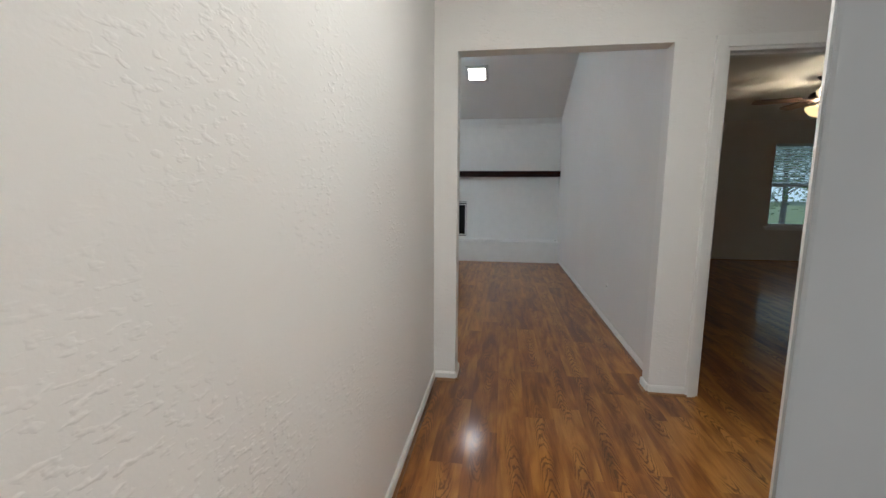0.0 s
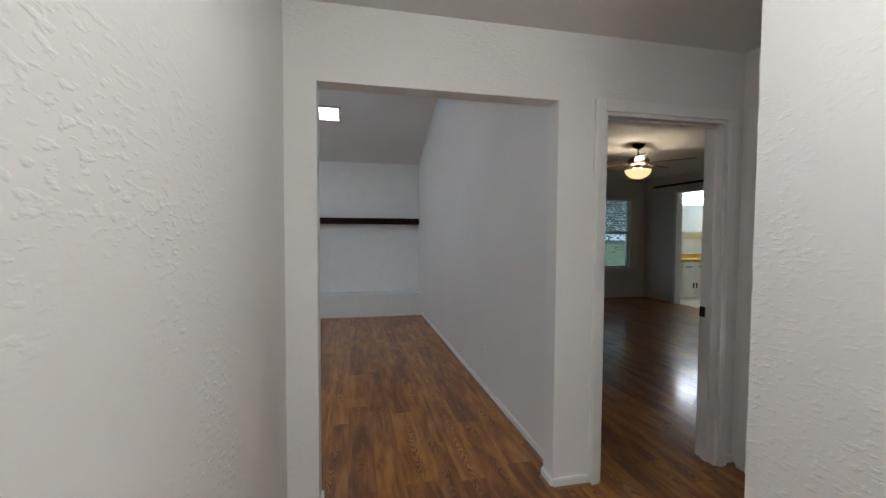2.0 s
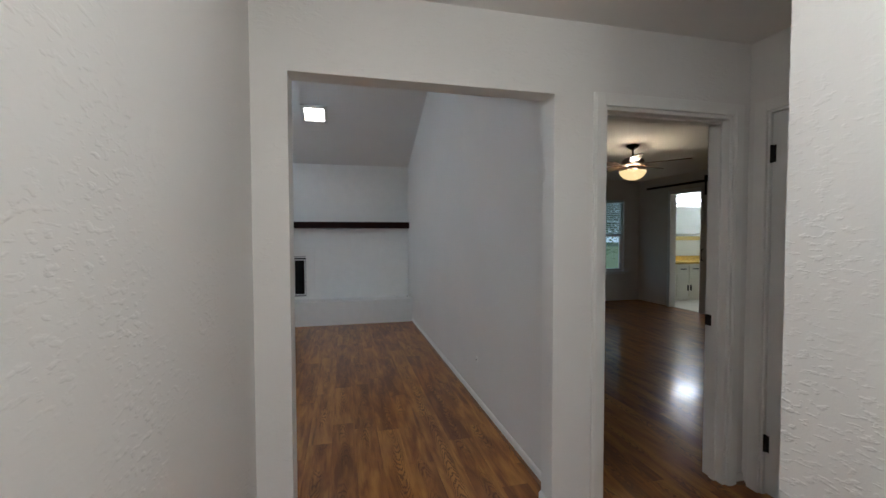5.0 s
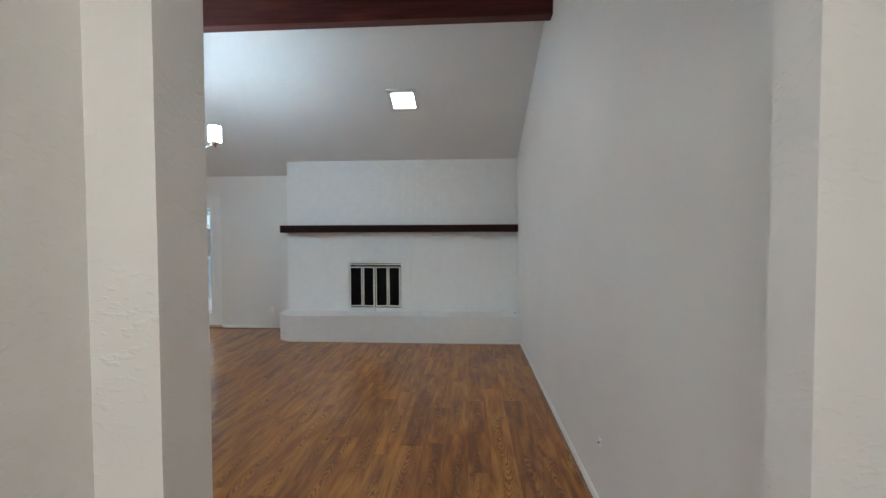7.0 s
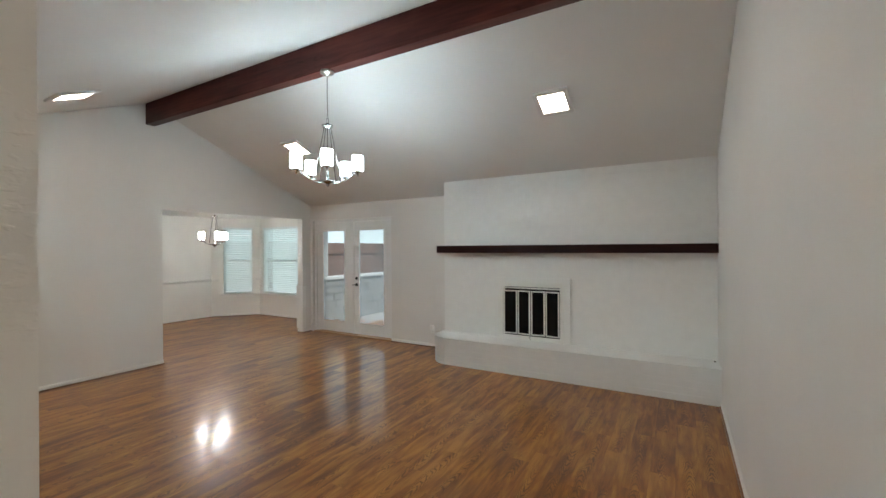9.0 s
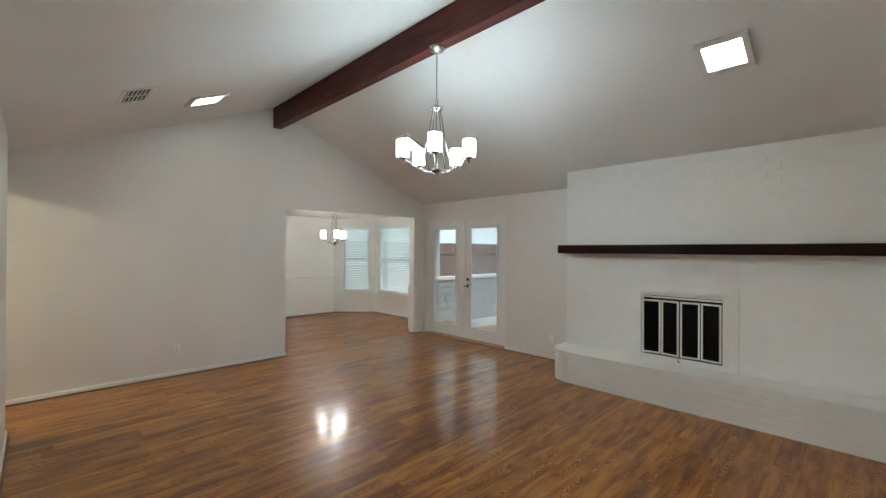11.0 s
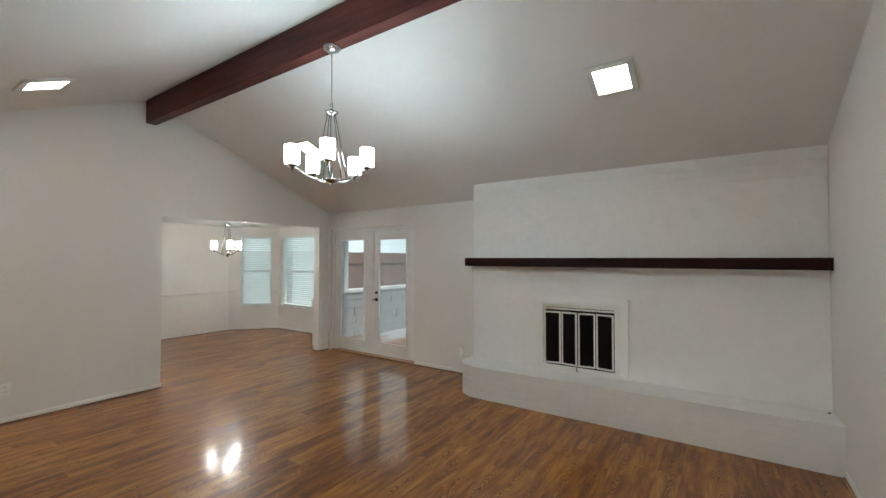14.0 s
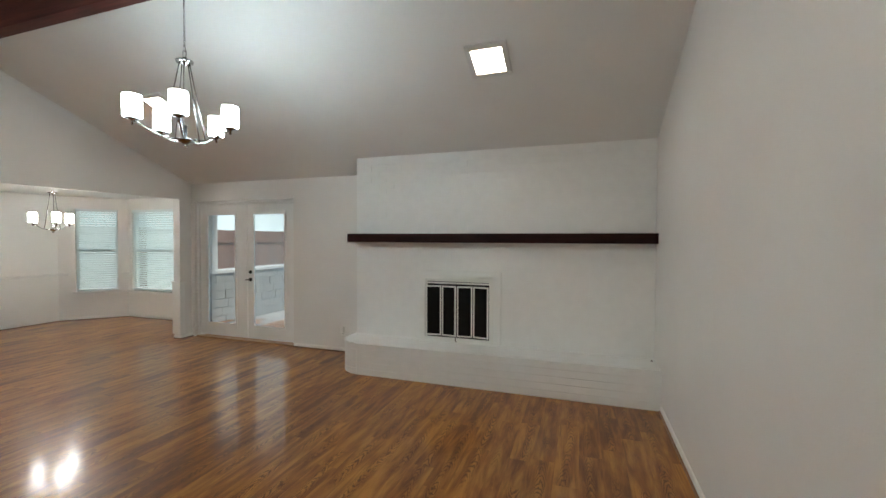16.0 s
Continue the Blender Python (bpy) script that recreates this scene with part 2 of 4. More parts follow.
    tone = calc("ADD", tone, calc("MULTIPLY", calc("SUBTRACT", fine, 0.5), 0.16))
    base = ramp(nt, tone, [(0.29, (0.165, 0.055, 0.013)), (0.47, (0.295, 0.111, 0.023)), (0.66, (0.44, 0.188, 0.038))])
    mix = nt.nodes.new("ShaderNodeMix")
    mix.data_type = "RGBA"
    nt.links.new(calc("MINIMUM", calc("ADD", calc("MULTIPLY", arches, 0.74), calc("MULTIPLY", dark, 0.62)), 0.84), mix.inputs[0])
    nt.links.new(base, mix.inputs[6])
    mix.inputs[7].default_value = (0.085, 0.028, 0.007, 1)
    # a hard clear gloss over a duller one
    soft = nt.nodes.new("ShaderNodeBsdfPrincipled")
    soft.inputs["Roughness"].default_value = 0.30
    nt.links.new(ramp(nt, noise_tex(nt, 1.6, 4), [(0.3, (0.12,) * 3), (0.7, (0.155,) * 3)]), b.inputs["Roughness"])
    height = noise_tex(nt, 1.0, 2.0, 0.5, 0.0, stretched(9, 2.2))
    for sh in (b, soft):
        nt.links.new(mix.outputs[2], sh.inputs["Base Color"])
        sh.inputs["Specular IOR Level"].default_value = 0.5
        bump(nt, sh, height, 0.04, 0.006)
    both = nt.nodes.new("ShaderNodeMixShader")
    nt.links.new(b.outputs[0], both.inputs[1])
    nt.links.new(soft.outputs[0], both.inputs[2])
    nt.links.new(both.outputs[0], nt.nodes["Material Output"].inputs[0])
    return m


def glow(name, color, strength):
    m = bpy.data.materials.new(name)
    m.use_nodes = True
    b = m.node_tree.nodes["Principled BSDF"]
    b.inputs["Base Color"].default_value = (0.8, 0.8, 0.78, 1)
    b.inputs["Emission Color"].default_value, b.inputs["Emission Strength"].default_value = (*color, 1), strength
    return m


def glass(name, color=(0.9, 0.95, 0.95)):
    m, nt, b = base_mat(name, 0.02)
    b.inputs["Base Color"].default_value = (*color, 1)
    b.inputs["Transmission Weight"].default_value, b.inputs["IOR"].default_value = 1.0, 1.1
    return m


def glare_veil(m, amount):
    """A thin pale film on a pane, standing in for glare and haze."""
    film = m.node_tree.nodes.new("ShaderNodeBsdfTranslucent")
    film.inputs[0].default_value = (0.80, 0.88, 0.92, 1)
    mix = m.node_tree.nodes.new("ShaderNodeMixShader")
    f = ramp(m.node_tree, noise_tex(m.node_tree, 2.2, 3), [(0.3, (amount * 0.6,) * 3), (0.7, (amount * 1.4,) * 3)])
    m.node_tree.links.new(f, mix.inputs[0])
    m.node_tree.links.new(m.node_tree.nodes["Principled BSDF"].outputs[0], mix.inputs[1])
    m.node_tree.links.new(film.outputs[0], mix.inputs[2])
    m.node_tree.links.new(mix.outputs[0], m.node_tree.nodes["Material Output"].inputs[0])


HALL_PAINT = plaster("hall_wall_paint", (0.77, 0.75, 0.72), 36, 0.42, 0.0034)
LIVING_PAINT = plaster("living_wall_paint", (0.74, 0.72, 0.69), 60, 0.18, 0.002)
CEILING_PAINT = plaster("ceiling_paint", (0.74, 0.72, 0.69), 70, 0.22, 0.002)
DINING_PAINT = plaster("dining_wall_paint", (0.80, 0.785, 0.75), 60, 0.15, 0.002)
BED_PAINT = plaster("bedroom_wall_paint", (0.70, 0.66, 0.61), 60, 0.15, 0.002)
BATH_PAINT = plaster("bath_wall_paint", (0.74, 0.78, 0.74), 60, 0.1, 0.002)
TRIM = plain("white_trim_paint", (0.80, 0.79, 0.76), 0.35, vary=0.03, relief=0.05)
DOOR_PAINT = plain("white_door_paint", (0.78, 0.78, 0.77), 0.38, vary=0.03, relief=0.05)
# jamb grey carries the shade it stands in
JAMB_SHADE = plain("jamb_shade_grey", (0.31, 0.325, 0.335), 0.45, vary=0.04, relief=0.05)
BRICK_PAINT = plain("painted_brick", (0.80, 0.795, 0.775), 0.42, vary=0.02, scale=9, fine=60, relief=0.12)
BROWN_SHOE = wood("shoe_molding_wood", [(0.10, 0.04, 0.015), (0.22, 0.10, 0.035), (0.34, 0.17, 0.07)], 20, 3, 0.4)
MAHOGANY = wood("mahogany_stain", [(0.042, 0.010, 0.008), (0.085, 0.021, 0.017), (0.13, 0.035, 0.027)], 14, 0.7, 0.5, axis="x", spread=0.05, grain=0.3)
MAHOGANY.node_tree.nodes["Principled BSDF"].inputs["Specular IOR Level"].default_value = 0.18
MANTEL_STAIN = wood("mantel_stain", [(0.008, 0.0012, 0.001), (0.020, 0.003, 0.0025), (0.038, 0.007, 0.005)], 14, 0.7, 0.5, axis="x", spread=0.05, grain=0.3)
MANTEL_STAIN.node_tree.nodes["Principled BSDF"].inputs["Specular IOR Level"].default_value = 0.15
PLANK = laminate("oak_laminate", False)
PLANK_REST = laminate("oak_laminate_rest", True)
NICKEL = plain("brushed_nickel", (0.34, 0.33, 0.32), 0.22, 1.0, relief=0.03)
BLACK_METAL = plain("black_iron", (0.025, 0.023, 0.022), 0.4, 0.7)
BRONZE = plain("dark_bronze", (0.05, 0.036, 0.028), 0.38, 0.8)
SOOT = plain("firebox_black", (0.012, 0.011, 0.011), 0.8)
# the unlit look of the ceiling light frames is put into this grey
UNLIT_FRAME = plain("unlit_frame_grey", (0.66, 0.64, 0.61), 0.4, vary=0.03, relief=0.04)
PLASTIC = plain("white_plastic", (0.80, 0.79, 0.76), 0.35, relief=0.02)
DARK_SLOT = plain("dark_slot", (0.02, 0.02, 0.02), 0.6)
SMOKED = base_mat("smoked_glass", 0.1)[0]
SMOKED.node_tree.nodes["Principled BSDF"].inputs["Base Color"].default_value = (0.005, 0.005, 0.005, 1)
SMOKED.node_tree.nodes["Principled BSDF"].inputs["Specular IOR Level"].default_value = 0.16
PANE = glass("clear_glass")
glare_veil(PANE, 0.06)
# stronger film: glare of the right door pane put into the glass
GLARE_PANE = glass("glare_glass")
glare_veil(GLARE_PANE, 0.13)
MIRROR = plain("mirror_silver", (0.9, 0.92, 0.91), 0.02, 1.0, vary=0.005, relief=0.0)
SLAT = plain("blind_slat_white", (0.80, 0.82, 0.82), 0.45, vary=0.02, relief=0.03)
thin = SLAT.node_tree.nodes.new("ShaderNodeBsdfTranslucent")
thin.inputs[0].default_value = (0.80, 0.88, 0.88, 1)
blend = SLAT.node_tree.nodes.new("ShaderNodeMixShader")
blend.inputs[0].default_value = 0.6
SLAT.node_tree.links.new(SLAT.node_tree.nodes["Principled BSDF"].outputs[0], blend.inputs[1])
SLAT.node_tree.links.new(thin.outputs[0], blend.inputs[2])
SLAT.node_tree.links.new(blend.outputs[0], SLAT.node_tree.nodes["Material Output"].inputs[0])
STONE = plain("limestone_block", (0.29, 0.29, 0.28), 0.8, vary=0.2, scale=5, fine=60, relief=0.6)
MORTAR = plain("mortar", (0.26, 0.26, 0.25), 0.9, vary=0.1, relief=0.5)
CAP = plain("white_capstone", (0.60, 0.60, 0.585), 0.6, vary=0.05)
CONCRETE = plain("patio_concrete", (0.38, 0.38, 0.37), 0.8, vary=0.1, scale=1.5, fine=50, relief=0.4)
FENCE_WOOD = wood("weathered_cedar", [(0.19, 0.105, 0.082), (0.25, 0.145, 0.115), (0.31, 0.19, 0.155)], 8, 0.8, 0.75, axis="z", grain=0.2, spread=0.2)
GRASS = plain("lawn", (0.07, 0.12, 0.035), 0.9, vary=0.4, scale=3, fine=30, relief=0.8)
BARK = plain("bark", (0.10, 0.075, 0.055), 0.9, vary=0.3, scale=12, fine=40, relief=0.9)
LEAF = plain("leaf_green", (0.09, 0.15, 0.045), 0.55, vary=0.4, scale=4, relief=0.1)
lit_leaf = LEAF.node_tree.nodes.new("ShaderNodeBsdfTranslucent")
lit_leaf.inputs[0].default_value = (0.16, 0.26, 0.07, 1)
leaf_mix = LEAF.node_tree.nodes.new("ShaderNodeMixShader")
LEAF.node_tree.links.new(LEAF.node_tree.nodes["Principled BSDF"].outputs[0], leaf_mix.inputs[1])
LEAF.node_tree.links.new(lit_leaf.outputs[0], leaf_mix.inputs[2])
LEAF.node_tree.links.new(leaf_mix.outputs[0], LEAF.node_tree.nodes["Material Output"].inputs[0])
GOLD_TOP = plain("ochre_counter", (0.52, 0.36, 0.09), 0.25, vary=0.2, scale=20)
TILE_BAND = plain("yellow_tile", (0.62, 0.50, 0.20), 0.25, vary=0.1, scale=20)
CABINET = plain("cream_cabinet_paint", (0.76, 0.72, 0.62), 0.4, vary=0.03)
SHADE_LIT = glow("opal_glass_lit", (0.66, 0.87, 1.0), SHADE_GLOW)
DINING_LIT = glow("opal_glass_lit_dining", (0.95, 0.98, 1.0), DINING_GLOW)
PANEL_LIT = glow("light_panel_lit", (1.0, 0.93, 0.85), PANEL_GLOW)
FAN_LIT = glow("amber_bowl_lit", (1.0, 0.70, 0.32), FAN_GLOW * 0.12)
BULB_LIT = glow("fan_bulb_lit", (1.0, 0.80, 0.55), FAN_GLOW * 32)
VANITY_LIT = glow("vanity_globe_lit", (0.94, 0.97, 1.0), VANITY_GLOW)
HALL_FILL = glow("hall_fill_globe", (1.0, 0.975, 0.89), HALL_GLOW)
PASSAGE_LIT = glow("passage_globe_lit", (1.0, 0.93, 0.70), 110.0)

# ---- structure: floors and ground ----
floor = structure("floor", boxes((-9.1, 8.4, -2.2, 9.1, -0.12, -0.012)), PLANK_REST, "warm brown oak-look strip laminate floor with strong grain", "floor")
ground = structure("ground", boxes((-400, 400, -400, 400, -0.5, -0.13)), GRASS, "green lawn running out to the horizon", "ground")
structure("pavement", boxes((-6.4, 2.5, 8.27, 13.2, -0.3, -0.06)), CONCRETE, "pale concrete patio slab behind the house", "patio")

# ---- structure: living room shell ----
TOP = 0.06
structure("wall_south", prisms(([(-5.69, 0), (LEFT_X, 0), (LEFT_X, 2.11), (-4.6, 2.11), (-4.6, 0), (-0.296, 0), (-0.296, 2.079), (0.92, 2.079), (0.92, 0),
          (1.192, 0), (1.192, 2.04), (1.985, 2.04), (1.985, 0), (6.17, 0), (6.17, 2.53), (-5.69, 2.53)], "y", WALL_S, WALL_N),
          ([(-4.6, 0), (-0.296, 0), (-0.296, 2.45), (-4.6, 2.45)], "y", WALL_N, 2.755)), HALL_PAINT,
          "off-white textured drywall with a cased door and a wide opening", "wall")
structure("wall_east", prisms(([(WALL_N, 0), (8.27, 0), (8.27, roof(8.27) + TOP), (RIDGE_Y, RIDGE_Z + TOP), (WALL_N, roof(WALL_N) + TOP)], "x", RIGHT_X, 1.12)),
          LIVING_PAINT, "plain off-white gable wall of the living room", "wall")
structure("wall_west", prisms(([(WALL_N, 0), (5.495, 0), (5.495, 2.13), (7.93, 2.15), (7.93, 0), (8.27, 0), (8.27, roof(8.27) + TOP), (RIDGE_Y, RIDGE_Z + TOP),
          (WALL_N, roof(WALL_N) + TOP)], "x", LEFT_X - 0.13, LEFT_X)), LIVING_PAINT, "off-white gable wall with a wide opening to the dining nook", "wall")
structure("wall_north", prisms(([(LEFT_X, 0), (-5.487, 0), (-5.487, 2.12), (-3.605, 2.12), (-3.605, 0), (RIGHT_X, 0), (RIGHT_X, roof(FD_Y) + TOP), (LEFT_X, roof(FD_Y) + TOP)],
          "y", FD_Y, 8.27)), LIVING_PAINT, "off-white wall with a recessed pair of glazed doors", "wall")
structure("ceiling_living", prisms(([(2.62, roof(2.62)), (RIDGE_Y, RIDGE_Z), (8.9, roof(8.9)), (8.9, roof(8.9) + 0.15), (RIDGE_Y, RIDGE_Z + 0.15), (2.62, roof(2.62) + 0.15)], "x", -5.69, 1.12)),
          CEILING_PAINT, "pale sprayed vaulted ceiling sloping from a ridge", "ceiling")

# ---- structure: hall ----
structure("wall_hall_west", boxes((HALL_X - 0.12, HALL_X, -2.2, WALL_S, 0, 2.5)), HALL_PAINT, "off-white knock-down textured hall wall", "wall")
structure("wall_hall_east", boxes((1.02, 1.14, 0.296, 1.59, 0, 2.5), (1.14, 2.22, 1.47, 1.59, 0, 2.5)), HALL_PAINT, "off-white knock-down textured wall ending in a corner", "wall")
structure("wall_hall_closet", boxes((2.10, 2.22, 2.495, WALL_S, 0, 2.5), (2.10, 2.22, 1.59, 1.785, 0, 2.5), (2.10, 2.22, 1.785, 2.495, 2.045, 2.5)), HALL_PAINT, "off-white wall round a closet door", "wall")
structure("wall_hall_south", boxes((-0.56, -0.1, -2.3, -2.2, 0, 2.5), (1.0, 1.62, -2.3, -2.2, 0, 2.5), (-0.1, 1.0, -2.3, -2.2, 2.05, 2.5), (1.5, 1.62, -2.2, 0.42, 0, 2.5), (1.14, 1.5, 0.296, 0.42, 0, 2.5)), HALL_PAINT, "off-white end walls of the entry", "wall")
structure("ceiling_hall", boxes((-0.56, 2.22, -2.3, WALL_S, HALL_Z, HALL_Z + 0.1)), CEILING_PAINT, "pale flat textured hall ceiling", "ceiling")

# ---- structure: space behind the south wall ----
structure("wall_entry", boxes((-5.69, LEFT_X, 0.4, WALL_S, 0, 2.5), (-5.69, -0.56, 0.28, 0.4, 0, 2.5)), HALL_PAINT, "off-white walls of the adjoining passage", "wall")
structure("ceiling_entry", boxes((-5.69, -0.56, 0.28, WALL_S, HALL_Z, HALL_Z + 0.1)), CEILING_PAINT, "pale flat ceiling of the adjoining passage", "ceiling")

# ---- structure: dining nook with its bay ----
BAY = [(-8.88, 8.16), (-8.17, 8.93), (-6.55, 8.93), (-5.68, 8.2)]


def bay_segment(a, b, w0, w1, z0, z1, name):
    """A wall between two plan points with a window hole from w0 to w1 along it."""
    d = Vector((b[0] - a[0], b[1] - a[1], 0))
    n = d.length
    bm = boxes((-0.06, w0, 0, 0.12, 0, 2.5), (w1, n + 0.06, 0, 0.12, 0, 2.5), (w0, w1, 0, 0.12, 0, z0), (w0, w1, 0, 0.12, z1, 2.5)) if w1 > w0 else boxes((-0.06, n + 0.06, 0, 0.12, 0, 2.5))
    ob = structure(name, bm, DINING_PAINT, "white wall of the dining bay", "wall")
    ob.matrix_world = Matrix.Translation((a[0], a[1], 0)) @ Matrix.Rotation(math.atan2(d.y, d.x), 4, "Z")
    return ob.matrix_world.copy()


bay_a = bay_segment(BAY[0], BAY[1], 0.25, 0.89, 0.53, 2.10, "wall_bay_west")
bay_b = bay_segment(BAY[1], BAY[2], 0.10, 1.42, 0.53, 2.10, "wall_bay_north")
bay_segment(BAY[2], BAY[3], 0, 0, 0, 0, "wall_bay_east")
structure("wall_dining_west", boxes((-9.0, -8.88, 4.2, 8.16, 0, 2.5)), DINING_PAINT, "white dining wall with a chair rail", "wall")
structure("wall_dining_south", boxes((-9.0, -5.68, 4.08, 4.2, 0, 2.5)), DINING_PAINT, "white end wall of the dining nook", "wall")
structure("ceiling_dining", prisms(([(-9.1, 4.1), (-5.68, 4.1), (-5.68, 8.3), (-6.5, 9.1), (-8.25, 9.1), (-9.1, 8.25)], "z", DINE_Z, DINE_Z + 0.1)), CEILING_PAINT, "white flat dining ceiling", "ceiling")

# ---- structure: bedroom and bath ----
BX, BY = 6.05, 8.33
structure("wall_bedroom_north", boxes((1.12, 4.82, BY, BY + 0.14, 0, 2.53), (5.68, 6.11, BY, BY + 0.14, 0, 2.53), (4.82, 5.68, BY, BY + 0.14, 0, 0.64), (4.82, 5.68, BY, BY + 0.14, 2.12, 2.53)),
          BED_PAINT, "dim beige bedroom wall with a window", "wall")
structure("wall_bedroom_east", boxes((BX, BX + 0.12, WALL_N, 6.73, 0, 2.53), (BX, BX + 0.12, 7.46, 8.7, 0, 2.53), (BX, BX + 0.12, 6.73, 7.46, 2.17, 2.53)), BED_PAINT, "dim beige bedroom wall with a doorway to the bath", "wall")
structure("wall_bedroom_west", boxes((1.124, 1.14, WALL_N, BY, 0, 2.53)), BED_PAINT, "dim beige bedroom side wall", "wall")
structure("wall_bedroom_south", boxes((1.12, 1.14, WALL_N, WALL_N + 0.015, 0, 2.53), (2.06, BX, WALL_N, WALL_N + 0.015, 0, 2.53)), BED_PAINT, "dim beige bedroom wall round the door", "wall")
structure("ceiling_bedroom", boxes((1.12, 8.4, WALL_N, 8.8, BED_Z, BED_Z + 0.1)), CEILING_PAINT, "flat textured bedroom ceiling", "ceiling")
structure("wall_bath", boxes((8.2, 8.32, 5.4, 8.67, 0, 2.5), (BX + 0.12, 8.2, 5.28, 5.4, 0, 2.5), (BX + 0.12, 8.2, 8.55, 8.67, 0, 2.5)), BATH_PAINT, "pale green bath walls", "wall")
structure("floor_bath", boxes((BX + 0.06, 8.2, 5.4, 8.55, -0.01, 0.006)), plain("bath_vinyl", (0.6, 0.56, 0.48), 0.4), "pale vinyl bath floor", "floor")


# ---- trim: baseboards ----
def baseboard(x0, y0, x1, y1, side, paint=TRIM):
    """A white board along a wall line with a brown shoe strip; side is the normal pointing into the room."""
    d = Vector((x1 - x0, y1 - y0, 0))
    n = d.length
    bm = prisms(([(0, 0.012), (0.013, 0.012), (0.013, 0.046), (0.007, 0.056), (0, 0.056)], "x", 0, n))
    ob = structure("baseboard", bm, paint, "narrow white baseboard with a brown shoe strip", "baseboard")
    shoe = prisms(([(0, 0), (0.026, 0), (0.024, 0.008), (0.0135, 0.014), (0, 0.014)], "x", 0, n))
    part("shoe_molding", shoe, BROWN_SHOE, ob, "thin brown wooden shoe strip")
    ux = d.normalized()
    uy = Vector((side[0], side[1], 0))
    ob.matrix_world = Matrix(((ux.x, uy.x, 0, x0), (ux.y, uy.y, 0, y0), (0, 0, 1, 0), (0, 0, 0, 1)))


for row in [(HALL_X, -2.2, HALL_X, WALL_S, (1, 0)), (HALL_X, WALL_S, -0.296, WALL_S, (0, -1)), (0.92, WALL_S, 1.14, WALL_S, (0, -1)), (-0.296, WALL_S, -0.296, 2.755, (1, 0)),
            (0.92, WALL_S, 0.92, WALL_N, (-1, 0)), (RIGHT_X, WALL_N, RIGHT_X, HEARTH_Y, (-1, 0)), (LEFT_X, WALL_N, LEFT_X, 5.495, (1, 0)), (-4.6, 2.755, -0.296, 2.755, (0, 1)),
            (-3.6, FD_Y, -2.32, FD_Y, (0, -1)), (LEFT_X, 7.93, LEFT_X, FD_Y, (1, 0)), (1.02, 0.40, 1.02, 1.59, (-1, 0)), (2.05, WALL_S, 2.10, WALL_S, (0, -1)),
            (-8.88, 4.2, -8.88, 8.16, (1, 0)), (-8.88, 8.16, -8.17, 8.93, (0.735, -0.678)), (-8.17, 8.93, -6.55, 8.93, (0, -1)), (-6.55, 8.93, -5.68, 8.2, (-0.643, -0.766)),
            (LEFT_X - 0.13, 7.93, LEFT_X, 7.93, (0, -1)), (LEFT_X - 0.13, 5.495, LEFT_X, 5.495, (0, 1)),
            (1.14, BY, BX, BY, (0, -1), BED_PAINT), (BX, 7.52, BX, BY, (-1, 0), BED_PAINT), (BX, WALL_N, BX, 6.67, (-1, 0), BED_PAINT), (LEFT_X, 0.4, LEFT_X, WALL_N, (1, 0))]:
    baseboard(*row)


def rail(x0, y0, x1, y1, side, z):
    d = Vector((x1 - x0, y1 - y0, 0))
    bm = prisms(([(0, -0.035), (0.012, -0.03), (0.022, -0.008), (0.026, 0.012), (0.012, 0.02), (0, 0.022)], "x", 0, d.length))
    ob = structure("trim", bm, TRIM, "white chair rail moulding along the dining wall", "chair rail")
    ux = d.normalized()
    ob.matrix_world = Matrix(((ux.x, side[0], 0, x0), (ux.y, side[1], 0, y0), (0, 0, 1, z), (0, 0, 0, 1)))


CR = 0.87
for row in [(-8.88, 4.2, -8.88, 8.16, (1, 0), CR), (-8.88, 8.16, -8.78, 8.27, (0.735, -0.678), CR), (-8.24, 8.85, -8.17, 8.93, (0.735, -0.678), CR), (-8.17, 8.93, -8.12, 8.93, (0, -1), CR)]:
    rail(*row)
# end of the rail and its panel on the short wall beside the glazed doors
structure("trim", boxes((LEFT_X - 0.15, LEFT_X + 0.012, 7.915, 8.0, 0.07, 0.86), (LEFT_X - 0.16, LEFT_X + 0.025, 7.90, 8.01, 0.86, 0.885), bevel=0.003), TRIM, "white wainscot end panel with a small cap", "trim")
# shadow-line bead above the glazed doors
structure("trim", boxes((-5.50, -3.59, FD_Y - 0.012, FD_Y, 2.12, 2.135)), TRIM, "thin bead over the glazed doors", "trim")


# ---- door frames ----
def casing(name, x0, x1, top, y, out, label):
    """Flat moulded casing round an opening in a wall that runs along x."""
    w, t = 0.062, 0.016
    bm = bmesh.new()
    for a, b in ((x0 - w, x0), (x1, x1 + w)):
        box(bm, a, b, min(y, y + out * t), max(y, y + out * t), 0, top + w, bevel=0.004)
        box(bm, a + 0.012, b - 0.02, min(y + out * t, y + out * (t + 0.004)), max(y + out * t, y + out * (t + 0.004)), 0, top + w - 0.012, bevel=0.0015)
    box(bm, x0, x1, min(y, y + out * t), max(y, y + out * t), top, top + w, bevel=0.004)
    return structure(name, bm, TRIM, label, "door casing")


